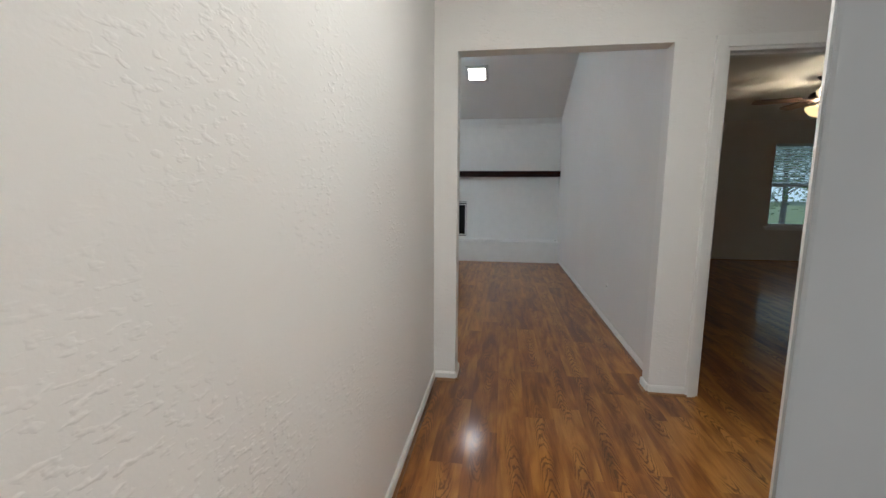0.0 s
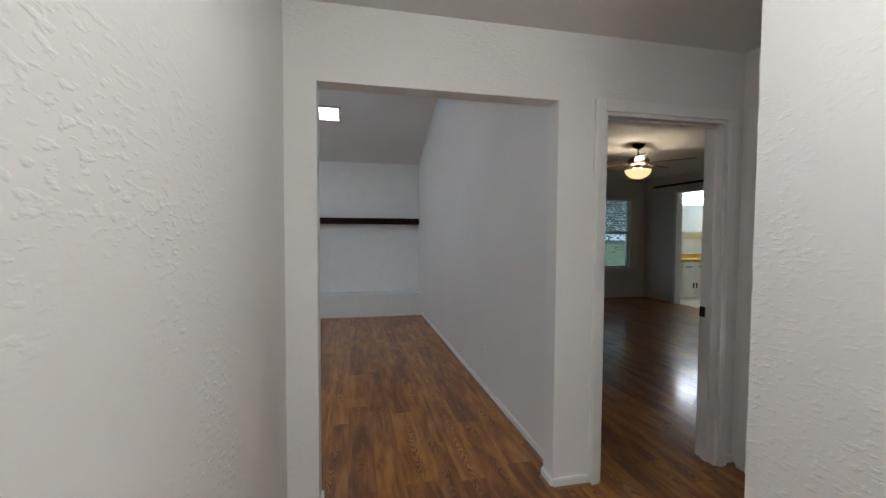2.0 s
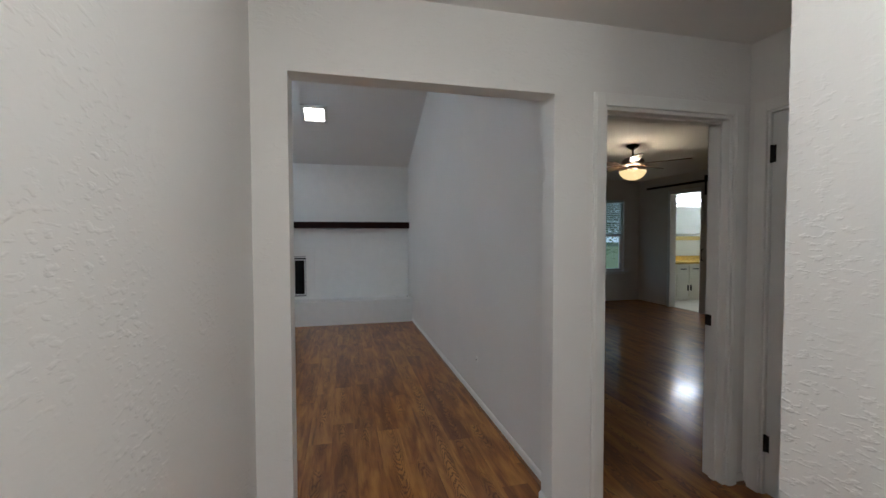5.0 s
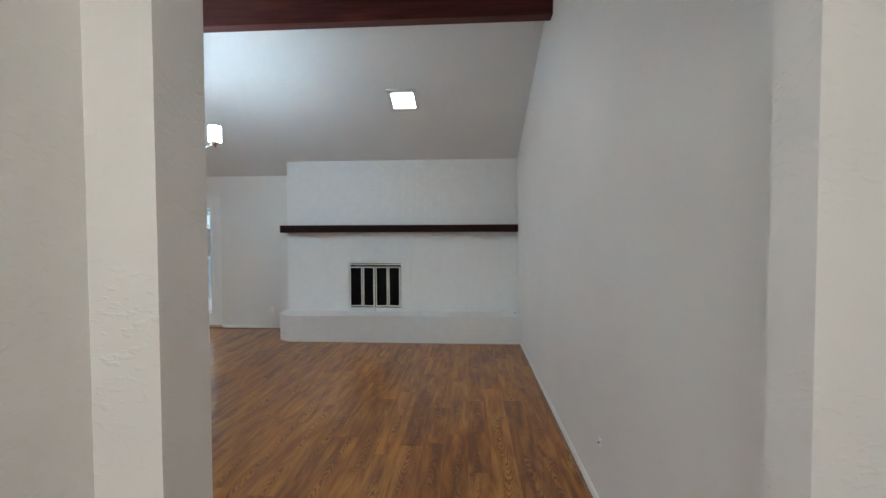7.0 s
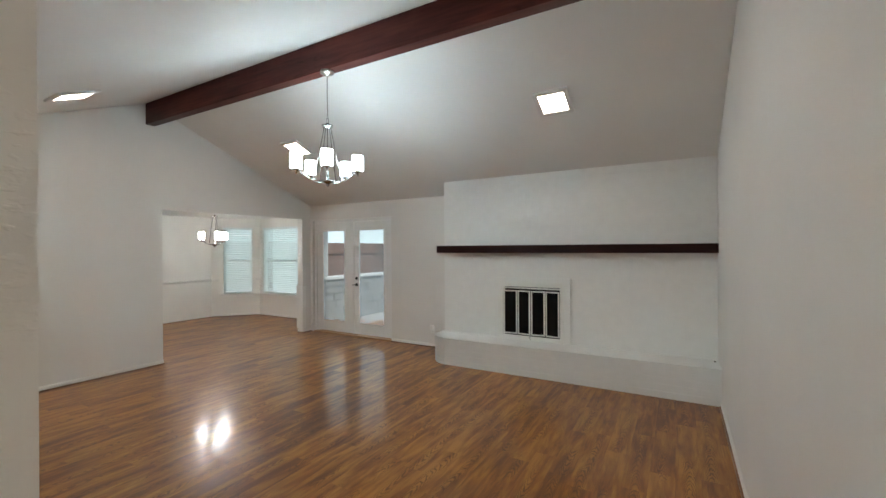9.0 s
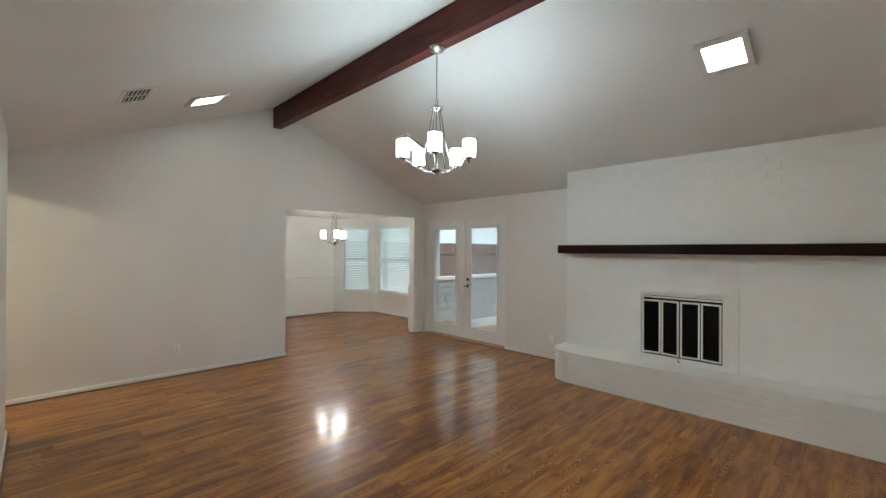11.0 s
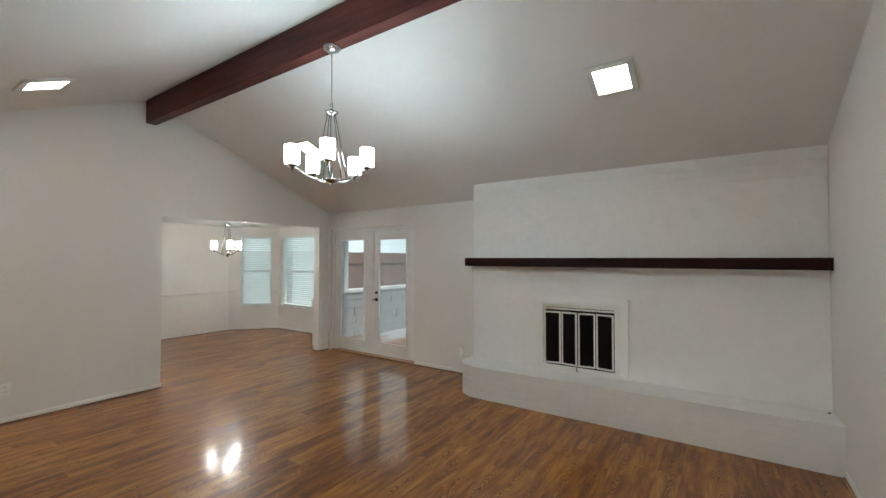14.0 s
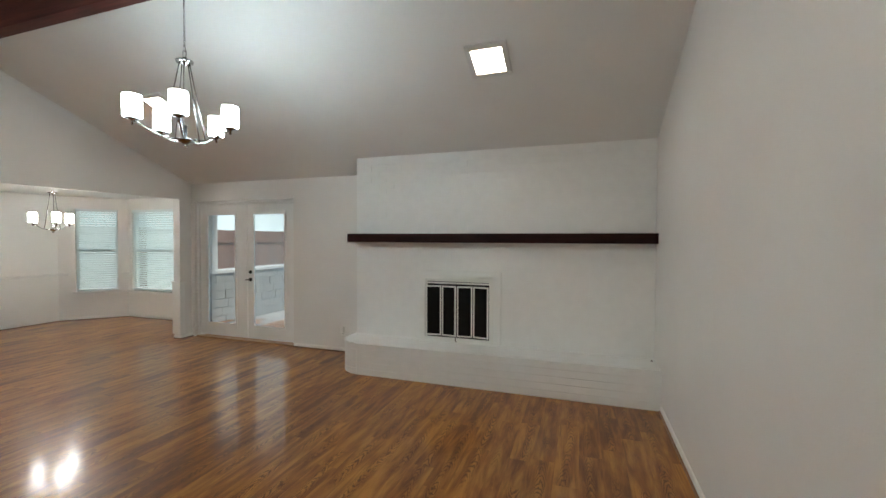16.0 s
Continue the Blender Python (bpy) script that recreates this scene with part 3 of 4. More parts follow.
d2 = casing("door_1", 1.192, 1.985, 2.04, WALL_S, -1, "white painted door casing round an open bedroom doorway")
part("jamb", boxes((1.192, 1.21, WALL_S, WALL_N + 0.018, 0, 2.04), (1.967, 1.985, WALL_S, WALL_N + 0.018, 0, 2.04), (1.21, 1.967, WALL_S, WALL_N + 0.018, 2.022, 2.04)), TRIM, d2)
part("door_stop", boxes((1.21, 1.222, 2.645, 2.68, 0, 2.01), (1.955, 1.967, 2.645, 2.68, 0, 2.01), (1.21, 1.967, 2.645, 2.68, 2.01, 2.022)), TRIM, d2)
part("strike_plate", boxes((1.963, 1.9665, 2.688, 2.73, 0.875, 0.938), bevel=0.001), BLACK_METAL, d2, "black strike plate")
casing("door_2", 1.187, 1.99, 2.045, WALL_N + 0.0165, 1, "white painted casing on the bedroom side")

# slanted jamb beside the start of the walk, its shade put into the grey
ed = structure("door_4", boxes((0, 0.13, 0, 0.036, 0.0, HALL_Z - 0.001), bevel=0.003), JAMB_SHADE, "slim door jamb beside the entry, shade put into its grey colour", "door jamb")
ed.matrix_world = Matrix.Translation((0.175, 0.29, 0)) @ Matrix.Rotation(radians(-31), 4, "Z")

# closet door on the short hall wall
cl = thing("closet_door", (2.10, 2.125, 0), "white flush closet door with dark hinges, shut in its white casing", "door")
part("leaf", boxes((0.012, 0.047, -0.325, 0.355, 0.012, 2.03), bevel=0.003), DOOR_PAINT, cl)
part("casing", boxes((-0.016, 0, 0.37, 0.435, 0, 2.105), (-0.016, 0, -0.40, -0.34, 0, 2.105), (-0.016, 0, -0.34, 0.37, 2.045, 2.105), bevel=0.004), TRIM, cl)
part("jamb", boxes((0, 0.12, 0.359, 0.37, 0, 2.045), (0, 0.12, -0.34, -0.329, 0, 2.045), (0, 0.12, -0.329, 0.359, 2.034, 2.045)), TRIM, cl)
for z in (0.28, 1.82):
    bm = boxes((0.008, 0.0135, 0.335, 0.3595, z - 0.045, z + 0.045))
    lathe(bm, [(0.006, -0.047), (0.006, 0.047)], (0.006, 0.357, z), 10)
    part("hinge", bm, BLACK_METAL, cl, "dark steel hinge")

# ---- fireplace ----
fp = thing("fireplace", (0, 0, 0), "white-painted brick fireplace with a raised hearth and four dark glass doors", "fireplace")
FX0, FX1, FZ0, FZ1 = -1.428, -0.675, 0.36, 1.075
zr = roof(BREAST_Y)
bm = prisms(([(-2.363, 0), (FX0, 0), (FX0, FZ1), (FX1, FZ1), (FX1, 0), (RIGHT_X - 0.002, 0), (RIGHT_X - 0.002, zr + 0.02), (-2.363, zr + 0.02)], "y", BREAST_Y, FD_Y - 0.002))
breast = part("chimney_breast", bm, BRICK_PAINT, fp)
part("firebox", boxes((FX0, FX1, 8.0, 8.12, FZ0, FZ1), (FX0, FX0 + 0.004, BREAST_Y + 0.03, 8.0, FZ0, FZ1), (FX1 - 0.004, FX1, BREAST_Y + 0.03, 8.0, FZ0, FZ1), (FX0, FX1, BREAST_Y + 0.03, 8.0, FZ0, FZ0 + 0.004)), SOOT, fp, "sooty black firebox")


def hearth_outline(inset):
    r, x0, x1, y0, y1 = 0.26, -2.39 + inset, RIGHT_X - 0.002, HEARTH_Y + inset, FD_Y - 0.003
    pts = [(x1, y0), (x1, BREAST_Y - 0.001), (-2.364, BREAST_Y - 0.001), (-2.364, y1), (x0, y1)]
    for i in range(11):
        a = math.pi + i / 10 * math.pi / 2
        pts.append((x0 + r + r * math.cos(a), y0 + r + r * math.sin(a)))
    return pts


hearth = part("hearth", prisms((hearth_outline(0.006), "z", 0.0, 0.292)), BRICK_PAINT, fp)
bm = prisms((hearth_outline(-0.003), "z", 0.2935, 0.36))
es = [e for e in bm.edges if all(v.co.z > 0.355 for v in e.verts) and e.calc_face_angle(0) > 0.5]
bmesh.ops.bevel(bm, geom=es, offset=0.012, segments=3, affect="EDGES")
part("hearth_top", bm, BRICK_PAINT, fp)
part("mantel_shelf", boxes((-2.412, RIGHT_X - 0.003, 7.625, BREAST_Y - 0.001, 1.512, 1.615), bevel=0.004), MANTEL_STAIN, fp, "dark mahogany mantel beam")
bm = prisms(([(-1.55, 0.361), (FX0 - 0.008, 0.361), (FX0 - 0.008, 1.085), (FX1 + 0.008, 1.085), (FX1 + 0.008, 0.361), (-0.54, 0.361), (-0.54, 1.182), (-1.55, 1.182)], "y", 7.738, BREAST_Y))
part("surround", bm, BRICK_PAINT, fp, "flat white surround frame")
bm = boxes((FX0 - 0.07, FX0 - 0.006, 7.728, 7.737, 0.362, 1.09), (FX1 + 0.006, FX1 + 0.05, 7.728, 7.737, 0.362, 1.09), (FX0 - 0.07, FX1 + 0.05, 7.728, 7.737, 1.091, 1.13), bevel=0.003)
part("inner_frame", bm, TRIM, fp, "slim white metal frame round the doors")
for i in range(2):
    part("louver", boxes((FX0 - 0.006, FX1 + 0.006, 7.742, 7.764, 1.062 - i * 0.026, 1.080 - i * 0.026), bevel=0.003), TRIM, fp)
part("bottom_track", boxes((FX0 - 0.006, FX1 + 0.006, 7.735, 7.765, 0.362, 0.414), bevel=0.004), TRIM, fp, "white metal track under the doors")
dw = (FX1 - FX0) / 4
for i in range(4):
    tilt = (8, -8, 8, -8)[i]
    leaf = new("glass_door")
    leaf.parent = fp
    leaf.matrix_basis = Matrix.Translation((FX0 + dw * (i + 0.5), 7.752, 0)) @ Matrix.Rotation(radians(tilt), 4, "Z")
    h, s = dw / 2 - (0.007 if i in (1, 2) else 0.004), 0.015
    bm = boxes((-h, -h + s, -0.009, 0.009, 0.43, 1.012), (h - s, h, -0.009, 0.009, 0.43, 1.012), (-h + s, h - s, -0.009, 0.009, 0.43, 0.447), (-h + s, h - s, -0.009, 0.009, 0.996, 1.012), bevel=0.002)
    part("door_frame", bm, TRIM, leaf)
    part("pane", boxes((-h + s, h - s, -0.002, 0.002, 0.447, 0.996)), SMOKED, leaf, "dark smoked glass")
bm = bmesh.new()
tube(bm, [(-1.05, 7.74, 0.432), (-1.05, 7.70, 0.428), (-1.05, 7.69, 0.40), (-1.035, 7.685, 0.385)], 0.006)
part("latch", bm, NICKEL, fp, "small metal latch")
bm = bmesh.new()
lathe(bm, [(0.012, 0), (0.012, 0.003), (0.005, 0.005), (0.005, 0.008), (0, 0.009)], (0.965, 7.70, 0.3602), 12)
part("gas_valve", bm, BRONZE, fp, "small dark gas valve")

# ---- ridge beam ----
bm = boxes((LEFT_X + 0.002, RIGHT_X - 0.002, 5.295, 5.405, 3.258, 3.575), bevel=0.006)
beam = solid("ceiling_beam", bm, MAHOGANY, "dark reddish-brown stained wooden ridge beam under the vault", "beam")


# ---- lamps ----
def light_panel(x, y, group):
    """A square recessed light that follows the slope of the ceiling."""
    s = -SLOPE if y > RIDGE_Y else SLOPE
    m = Matrix.Translation((x, y, roof(y))) @ Matrix.Rotation(math.atan(s), 4, "X")
    t = thing("ceiling_light", m, "square white recessed ceiling light, switched on, in a pale flat frame", "ceiling light", group)
    h, k, w = 0.172, 0.174, 0.047
    bm = boxes((-h, h, -k, -k + w, -0.025, -0.001), (-h, h, k - w, k, -0.025, -0.001), (-h, -h + w, -k + w, k - w, -0.025, -0.001), (h - w, h, -k + w, k - w, -0.025, -0.001), bevel=0.006)
    part("frame", bm, UNLIT_FRAME, t, "flat frame, its unlit look put into pale grey")
    part("diffuser", boxes((-h + w, h - w, -k + w, k - w, -0.016, -0.004)), PANEL_LIT, t, "glowing white diffuser")


# the last panel is unseen, added to brighten the east wall
for x, y in ((-0.44, 6.605), (-4.13, 6.6), (-4.37, 4.14), (-0.44, 4.14)):
    light_panel(x, y, "square ceiling lights")


def chandelier(at, drop, glow_mat, turn, label, arms=5, reach=0.288, wide=1.0):
    """Chandelier with upright shades. at is the bottom of its finial; drop the height of the canopy over it."""
    t = thing("chandelier", at, label, "chandelier", "")
    bm = bmesh.new()
    lathe(bm, [(0.0, 0.0), (0.012, 0.004), (0.016, 0.014), (0.010, 0.022), (0.03, 0.034), (0.052, 0.050), (0.056, 0.058), (0.03, 0.064), (0.012, 0.07), (0.012, 0.15), (0.0, 0.152)])
    part("hub", bm, NICKEL, t, "turned nickel hub", True)
    bm = bmesh.new()
    z = 0.575
    lathe(bm, [(0.0, z - 0.02), (0.012, z - 0.018), (0.02, z - 0.008), (0.052, z - 0.004), (0.054, z + 0.008), (0.02, z + 0.012), (0.012, z + 0.03), (0.0, z + 0.032)])
    part("collar", bm, NICKEL, t, "round nickel collar", True)
    bm = bmesh.new()
    tube(bm, [(-0.014, 0, z + 0.025), (-0.014, 0, z + 0.075), (0.014, 0, z + 0.075), (0.014, 0, z + 0.025)], 0.0035, 8)
    part("loop", bm, NICKEL, t)
    n = max(2, int((drop - z - 0.11) / 0.03))
    bm = bmesh.new()
    for i in range(n):
        zz = z + 0.075 + (drop - 0.02 - z - 0.075) * (i + 0.5) / n
        hh = (drop - 0.02 - z - 0.075) / n * 0.68
        u = (0.007, 0) if i % 2 else (0, 0.007)
        tube(bm, [(u[0] * c, u[1] * c, zz + hh * s) for c, s in ((1, -0.6), (1, 0.6), (0, 1), (-1, 0.6), (-1, -0.6), (0, -1), (1, -0.6))], 0.0014, 5)
    tube(bm, [(0.004, 0.002, z + 0.07), (-0.004, 0.003, z + 0.2), (0.002, -0.003, drop - 0.02)], 0.0022, 6)
    part("chain", bm, NICKEL, t, "fine nickel chain with its cord", True)
    bm = bmesh.new()
    lathe(bm, [(0.0, drop - 0.045), (0.014, drop - 0.042), (0.03, drop - 0.03), (0.062, drop - 0.022), (0.067, drop - 0.006), (0.067, drop), (0.0, drop)])
    part("canopy", bm, NICKEL, t, "round nickel ceiling canopy", True)
    e = reach / 0.288
    for i in range(arms):
        a = radians(turn + 360 / arms * i)
        ca, sa = math.cos(a), math.sin(a)
        bm = bmesh.new()
        pts = [(0.04, 0.055), (0.09, 0.052), (0.14, 0.058), (0.19, 0.078), (0.23, 0.105), (0.262, 0.122), (0.288, 0.124)]
        tube(bm, [(r * e * ca, r * e * sa, zz) for r, zz in pts], 0.0062, 8)
        arm = part("arm", bm, NICKEL, t, "curved nickel arm", True)
        bm = bmesh.new()
        tube(bm, [(0.03 * ca, 0.03 * sa, z - 0.004), (0.125 * e * ca, 0.125 * e * sa, 0.06)], 0.0042, 6)
        part("rod", bm, NICKEL, t, "thin nickel rod", True)
        bm = bmesh.new()
        lathe(bm, [(0.0, 0.098), (0.008, 0.1), (0.009, 0.125), (0.014, 0.13), (0.034, 0.137), (0.04, 0.146), (0.0, 0.148)], (reach * ca, reach * sa, 0), 16)
        part("cup", bm, NICKEL, t, "nickel shade cup", True)
        bm = bmesh.new()
        lathe(bm, [(r * wide, zz) for r, zz in ((0.0, 0.149), (0.052, 0.149), (0.0565, 0.152), (0.057, 0.158), (0.057, 0.284), (0.0555, 0.287), (0.052, 0.285), (0.049, 0.17), (0.0, 0.168))], (reach * ca, reach * sa, 0), 24)
        part("shade", bm, glow_mat, t, "glowing opal glass cylinder shade", True)
    return t


chandelier((-2.245, 5.335, 2.163), 1.095, SHADE_LIT, -46, "five-light brushed nickel chandelier with glowing opal shades under the beam", wide=0.93)
chandelier((-6.9, 7.05, 1.62), DINE_Z - 1.62 - 0.001, DINING_LIT, 221, "small three-light brushed nickel chandelier with glowing shades in the dining nook", 3, 0.225, 0.82)

# hall and passage globes, unseen above and behind the walk
def globe(x, y, z, m, label):
    t = thing("ceiling_light", (x, y, z), label, "ceiling light")
    bm = bmesh.new()
    lathe(bm, [(0, -0.02), (0.09, -0.02), (0.095, -0.001), (0, -0.001)])
    part("base", bm, TRIM, t, "", True)
    bm = bmesh.new()
    lathe(bm, [(0, -0.12), (0.06, -0.112), (0.11, -0.085), (0.135, -0.045), (0.13, -0.021), (0, -0.021)])
    part("bowl", bm, m, t, "glowing opal glass bowl", True)


# hall globe is an added fill lamp for the hall walls
globe(0.35, 1.0, HALL_Z, HALL_FILL, "unseen round opal glass ceiling light, added as fill for the hall")
globe(-4.9, 1.5, HALL_Z, PASSAGE_LIT, "round opal glass ceiling light of the passage, switched on")

# ---- ceiling vent ----
y = 3.50
vent = thing("ceiling_vent", Matrix.Translation((-3.87, y, roof(y))) @ Matrix.Rotation(math.atan(SLOPE), 4, "X"), "white louvred supply air vent in the sloping ceiling", "vent")
# near-black plate stands in for the shade inside the duct
part("backing", boxes((-0.18, 0.18, -0.09, 0.09, -0.006, -0.001)), DARK_SLOT, vent, "flat dark plate for the shade behind the louvres")
part("frame", boxes((-0.21, 0.21, -0.12, -0.09, -0.012, -0.001), (-0.21, 0.21, 0.09, 0.12, -0.012, -0.001), (-0.21, -0.18, -0.09, 0.09, -0.012, -0.001), (0.18, 0.21, -0.09, 0.09, -0.012, -0.001), (-0.006, 0.006, -0.09, 0.09, -0.012, -0.002), bevel=0.002), TRIM, vent)
for i in range(6):
    bm = boxes((-0.18, 0.18, -0.013, 0.013, -0.0012, 0.0012))
    s = part("slat", bm, TRIM, vent)
    s.matrix_basis = Matrix.Translation((0, -0.075 + i * 0.03, -0.011)) @ Matrix.Rotation(radians(28), 4, "X")

# ---- glazed doors ----
fd = thing("french_doors", (0, FD_Y, 0), "pair of white glazed patio doors, shut, with black levers", "door")
part("frame", boxes((-5.487, -5.44, 0.05, 0.139, 0, 2.12), (-3.652, -3.605, 0.05, 0.139, 0, 2.12), (-5.44, -3.652, 0.05, 0.139, 2.075, 2.12)), DOOR_PAINT, fd)
for x0, x1, px0, px1 in ((-5.437, -4.522, -5.295, -4.705), (-4.518, -3.655, -4.395, -3.79)):
    leaf = new("door_leaf")
    leaf.parent = fd
    z0, z1, pz0, pz1 = 0.035, 2.072, 0.215, 1.935
    bm = boxes((x0, px0, 0.065, 0.107, z0, z1), (px1, x1, 0.065, 0.107, z0, z1), (px0, px1, 0.065, 0.107, z0, pz0), (px0, px1, 0.065, 0.107, pz1, z1), bevel=0.003)
    part("stiles", bm, DOOR_PAINT, leaf)
    w = 0.024
    bm = boxes((px0 - 0.004, px0 + w, 0.052, 0.066, pz0, pz1), (px1 - w, px1 + 0.004, 0.052, 0.066, pz0, pz1), (px0 + w, px1 - w, 0.052, 0.066, pz0 - 0.004, pz0 + w), (px0 + w, px1 - w, 0.052, 0.066, pz1 - w, pz1 + 0.004), bevel=0.004)
    part("glazing_bead", bm, DOOR_PAINT, leaf)
    g = part("pane", boxes((px0 + 0.002, px1 - 0.002, 0.084, 0.088, pz0 + 0.002, pz1 - 0.002)), PANE if x0 < -5 else GLARE_PANE, leaf, "clear glass pane" if x0 < -5 else "glass pane with a pale film put in for glare")
    g.visible_shadow = False
part("astragal", boxes((-4.545, -4.495, 0.053, 0.066, 0.035, 2.07), bevel=0.004), DOOR_PAINT, fd)
for z, r in ((1.045, 0.026), (0.93, 0.03)):
    bm = bmesh.new()
    lathe(bm, [(0, 0), (r, 0), (r, 0.006), (r * 0.6, 0.012), (r * 0.5, 0.03), (0, 0.032)], n=18)
    bmesh.ops.rotate(bm, verts=bm.verts, cent=(0, 0, 0), matrix=Matrix.Rotation(radians(90), 3, "X"))
    bmesh.ops.translate(bm, verts=bm.verts, vec=(-4.44, 0.064, z))
    if z < 1:
        tube(bm, [(-4.44, 0.03, z), (-4.44, 0.018, z), (-4.455, 0.016, z), (-4.495, 0.018, z - 0.003)], 0.008, 8)
    part("lever" if z < 1 else "deadbolt", bm, BLACK_METAL, fd, "black metal lever" if z < 1 else "black deadbolt knob", True)
structure("threshold", boxes((-5.44, -3.60, FD_Y - 0.025, FD_Y + 0.06, 0.0, 0.024), bevel=0.006), BROWN_SHOE, "dark brown wooden threshold", "threshold")


# ---- windows with blinds ----
def window(name, m, w0, w1, z0, z1, drop, label, tilt=-42):
    """A double-hung window in a wall hole; the wall's inner face is y=0 of m and the hole reaches y=0.12."""
    t = thing(name, m, label, "window", kind="structure")
    f = 0.04
    part("window_frame", boxes((w0, w0 + f, 0.06, 0.12, z0, z1), (w1 - f, w1, 0.06, 0.12, z0, z1), (w0 + f, w1 - f, 0.06, 0.12, z0, z0 + f), (w0 + f, w1 - f, 0.06, 0.12, z1 - f, z1)), TRIM, t)
    zm = (z0 + z1) / 2
    part("meeting_rail", boxes((w0 + f, w1 - f, 0.065, 0.11, zm - 0.02, zm + 0.02)), TRIM, t)
    for a, b in ((z0 + f, zm - 0.02), (zm + 0.02, z1 - f)):
        g = part("pane", boxes((w0 + f, w1 - f, 0.09, 0.093, a, b)), PANE, t, "clear glass pane")
        g.visible_shadow = False
    part("window_sill", boxes((w0 - 0.06, w1 + 0.06, -0.07, 0.06, z0 - 0.03, z0), bevel=0.005), TRIM, t)
    part("apron", boxes((w0 - 0.03, w1 + 0.03, -0.012, -0.001, z0 - 0.07, z0 - 0.028), bevel=0.003), TRIM, t)
    b = thing("window_blind", m, "white horizontal slat blind hung in the window, partly tilted open", "blind", "window blinds")
    part("headrail", boxes((w0 + 0.005, w1 - 0.005, 0.005, 0.055, z1 - 0.05, z1), bevel=0.004), SLAT, b)
    n = int((z1 - 0.06 - drop) / 0.043)
    first = None
    for i in range(n):
        if first is None:
            o = part("slat", boxes((w0 + 0.01, w1 - 0.01, -0.025, 0.025, -0.0015, 0.0015)), SLAT, b)
            first = o
        else:
            o = new("slat", first.data)
            o.parent = b
        o.matrix_basis = Matrix.Translation((0, 0.03, z1 - 0.075 - i * 0.043)) @ Matrix.Rotation(radians(tilt + (i * 37 % 7 - 3) * 0.5), 4, "X")
    part("bottom_rail", boxes((w0 + 0.01, w1 - 0.01, 0.008, 0.052, drop, drop + 0.022), bevel=0.004), SLAT, b)
    for x in (w0 + 0.12, w1 - 0.12):
        bm = bmesh.new()
        tube(bm, [(x, 0.03, drop + 0.02), (x, 0.03, z1 - 0.05)], 0.0012, 5)
        part("cord", bm, SLAT, b)


window("window_1", bay_a, 0.25, 0.89, 0.53, 2.10, 0.545, "white double-hung window of the dining bay behind a blind")
window("window_2", bay_b, 0.10, 1.42, 0.53, 2.10, 0.545, "white wide window of the dining bay behind a blind")
window("window_3", Matrix.Translation((0, BY, 0)), 4.82, 5.68, 0.64, 2.12, 1.40, "white double-hung bedroom window with its blind half raised", -20)

# ---- outlets ----
def outlet(m, label, plug=False):
    t = thing("wall_outlet", m, label, "outlet", "wall outlets")
    part("plate", boxes((-0.035, 0.035, -0.006, -0.0005, -0.057, 0.057), bevel=0.002), PLASTIC, t)
    for z in (-0.022, 0.022):
        part("socket", boxes((-0.016, 0.016, -0.008, -0.006, z - 0.014, z + 0.014), bevel=0.001), PLASTIC, t)
        part("slot", boxes((-0.008, -0.005, -0.0085, -0.008, z - 0.005, z + 0.006), (0.005, 0.008, -0.0085, -0.008, z - 0.005, z + 0.006)), DARK_SLOT, t)
    if plug:
        part("plug", boxes((-0.026, 0.026, -0.045, -0.0085, -0.005, 0.075), bevel=0.006), PLASTIC, t, "white plug-in adapter")


outlet(pose(-2.79, FD_Y, 0.275), "white wall outlet with a white plug-in adapter beside the hearth", True)
jack = thing("cable_jack", pose(RIGHT_X, 4.02, 0.36, 0, 0, -90), "small white cable plate low on the plain wall", "wall jack")
part("plate", boxes((-0.02, 0.02, -0.005, -0.0005, -0.022, 0.022), bevel=0.002), PLASTIC, jack)
bm = bmesh.new()
tube(bm, [(0, -0.005, 0), (0, -0.014, 0)], 0.0045, 8)
part("socket", bm, NICKEL, jack, "threaded metal socket")
outlet(pose(LEFT_X, 4.15, 0.33, 0, 0, 90), "white wall outlet low on the plain wall")

# ---- bedroom: ceiling fan ----
fan = thing("ceiling_fan", (3.50, 5.32, BED_Z), "dark bronze ceiling fan with five blades and lit amber bowl", "ceiling fan")
bm = bmesh.new()
lathe(bm, [(0, -0.06), (0.02, -0.058), (0.05, -0.04), (0.075, -0.012), (0.078, -0.001), (0, -0.001)])
part("canopy", bm, BRONZE, fan, "", True)
bm = bmesh.new()
lathe(bm, [(0.012, -0.16), (0.012, -0.05)], n=12)
part("downrod", bm, BRONZE, fan, "", True)
bm = bmesh.new()
lathe(bm, [(0, -0.275), (0.07, -0.27), (0.13, -0.245), (0.14, -0.21), (0.12, -0.175), (0.05, -0.15), (0, -0.148)])
part("motor", bm, BRONZE, fan, "", True)
bm = bmesh.new()
lathe(bm, [(0, -0.32), (0.06, -0.315), (0.07, -0.29), (0.05, -0.272), (0, -0.27)])
part("switch_housing", bm, BRONZE, fan, "", True)
bm = bmesh.new()
lathe(bm, [(0, -0.44), (0.05, -0.436), (0.11, -0.41), (0.15, -0.365), (0.16, -0.325), (0.152, -0.325), (0.142, -0.362), (0.105, -0.402), (0.05, -0.427), (0, -0.431)])
part("light_bowl", bm, FAN_LIT, fan, "glowing amber glass bowl", True)
for i in range(3):
    a = radians(30 + 120 * i)
    bm = bmesh.new()
    bmesh.ops.create_uvsphere(bm, u_segments=12, v_segments=8, radius=0.026)
    bmesh.ops.translate(bm, verts=bm.verts, vec=(0.095 * math.cos(a), 0.095 * math.sin(a), -0.345))
    part("bulb", bm, BULB_LIT, fan, "small lit bulb", True)
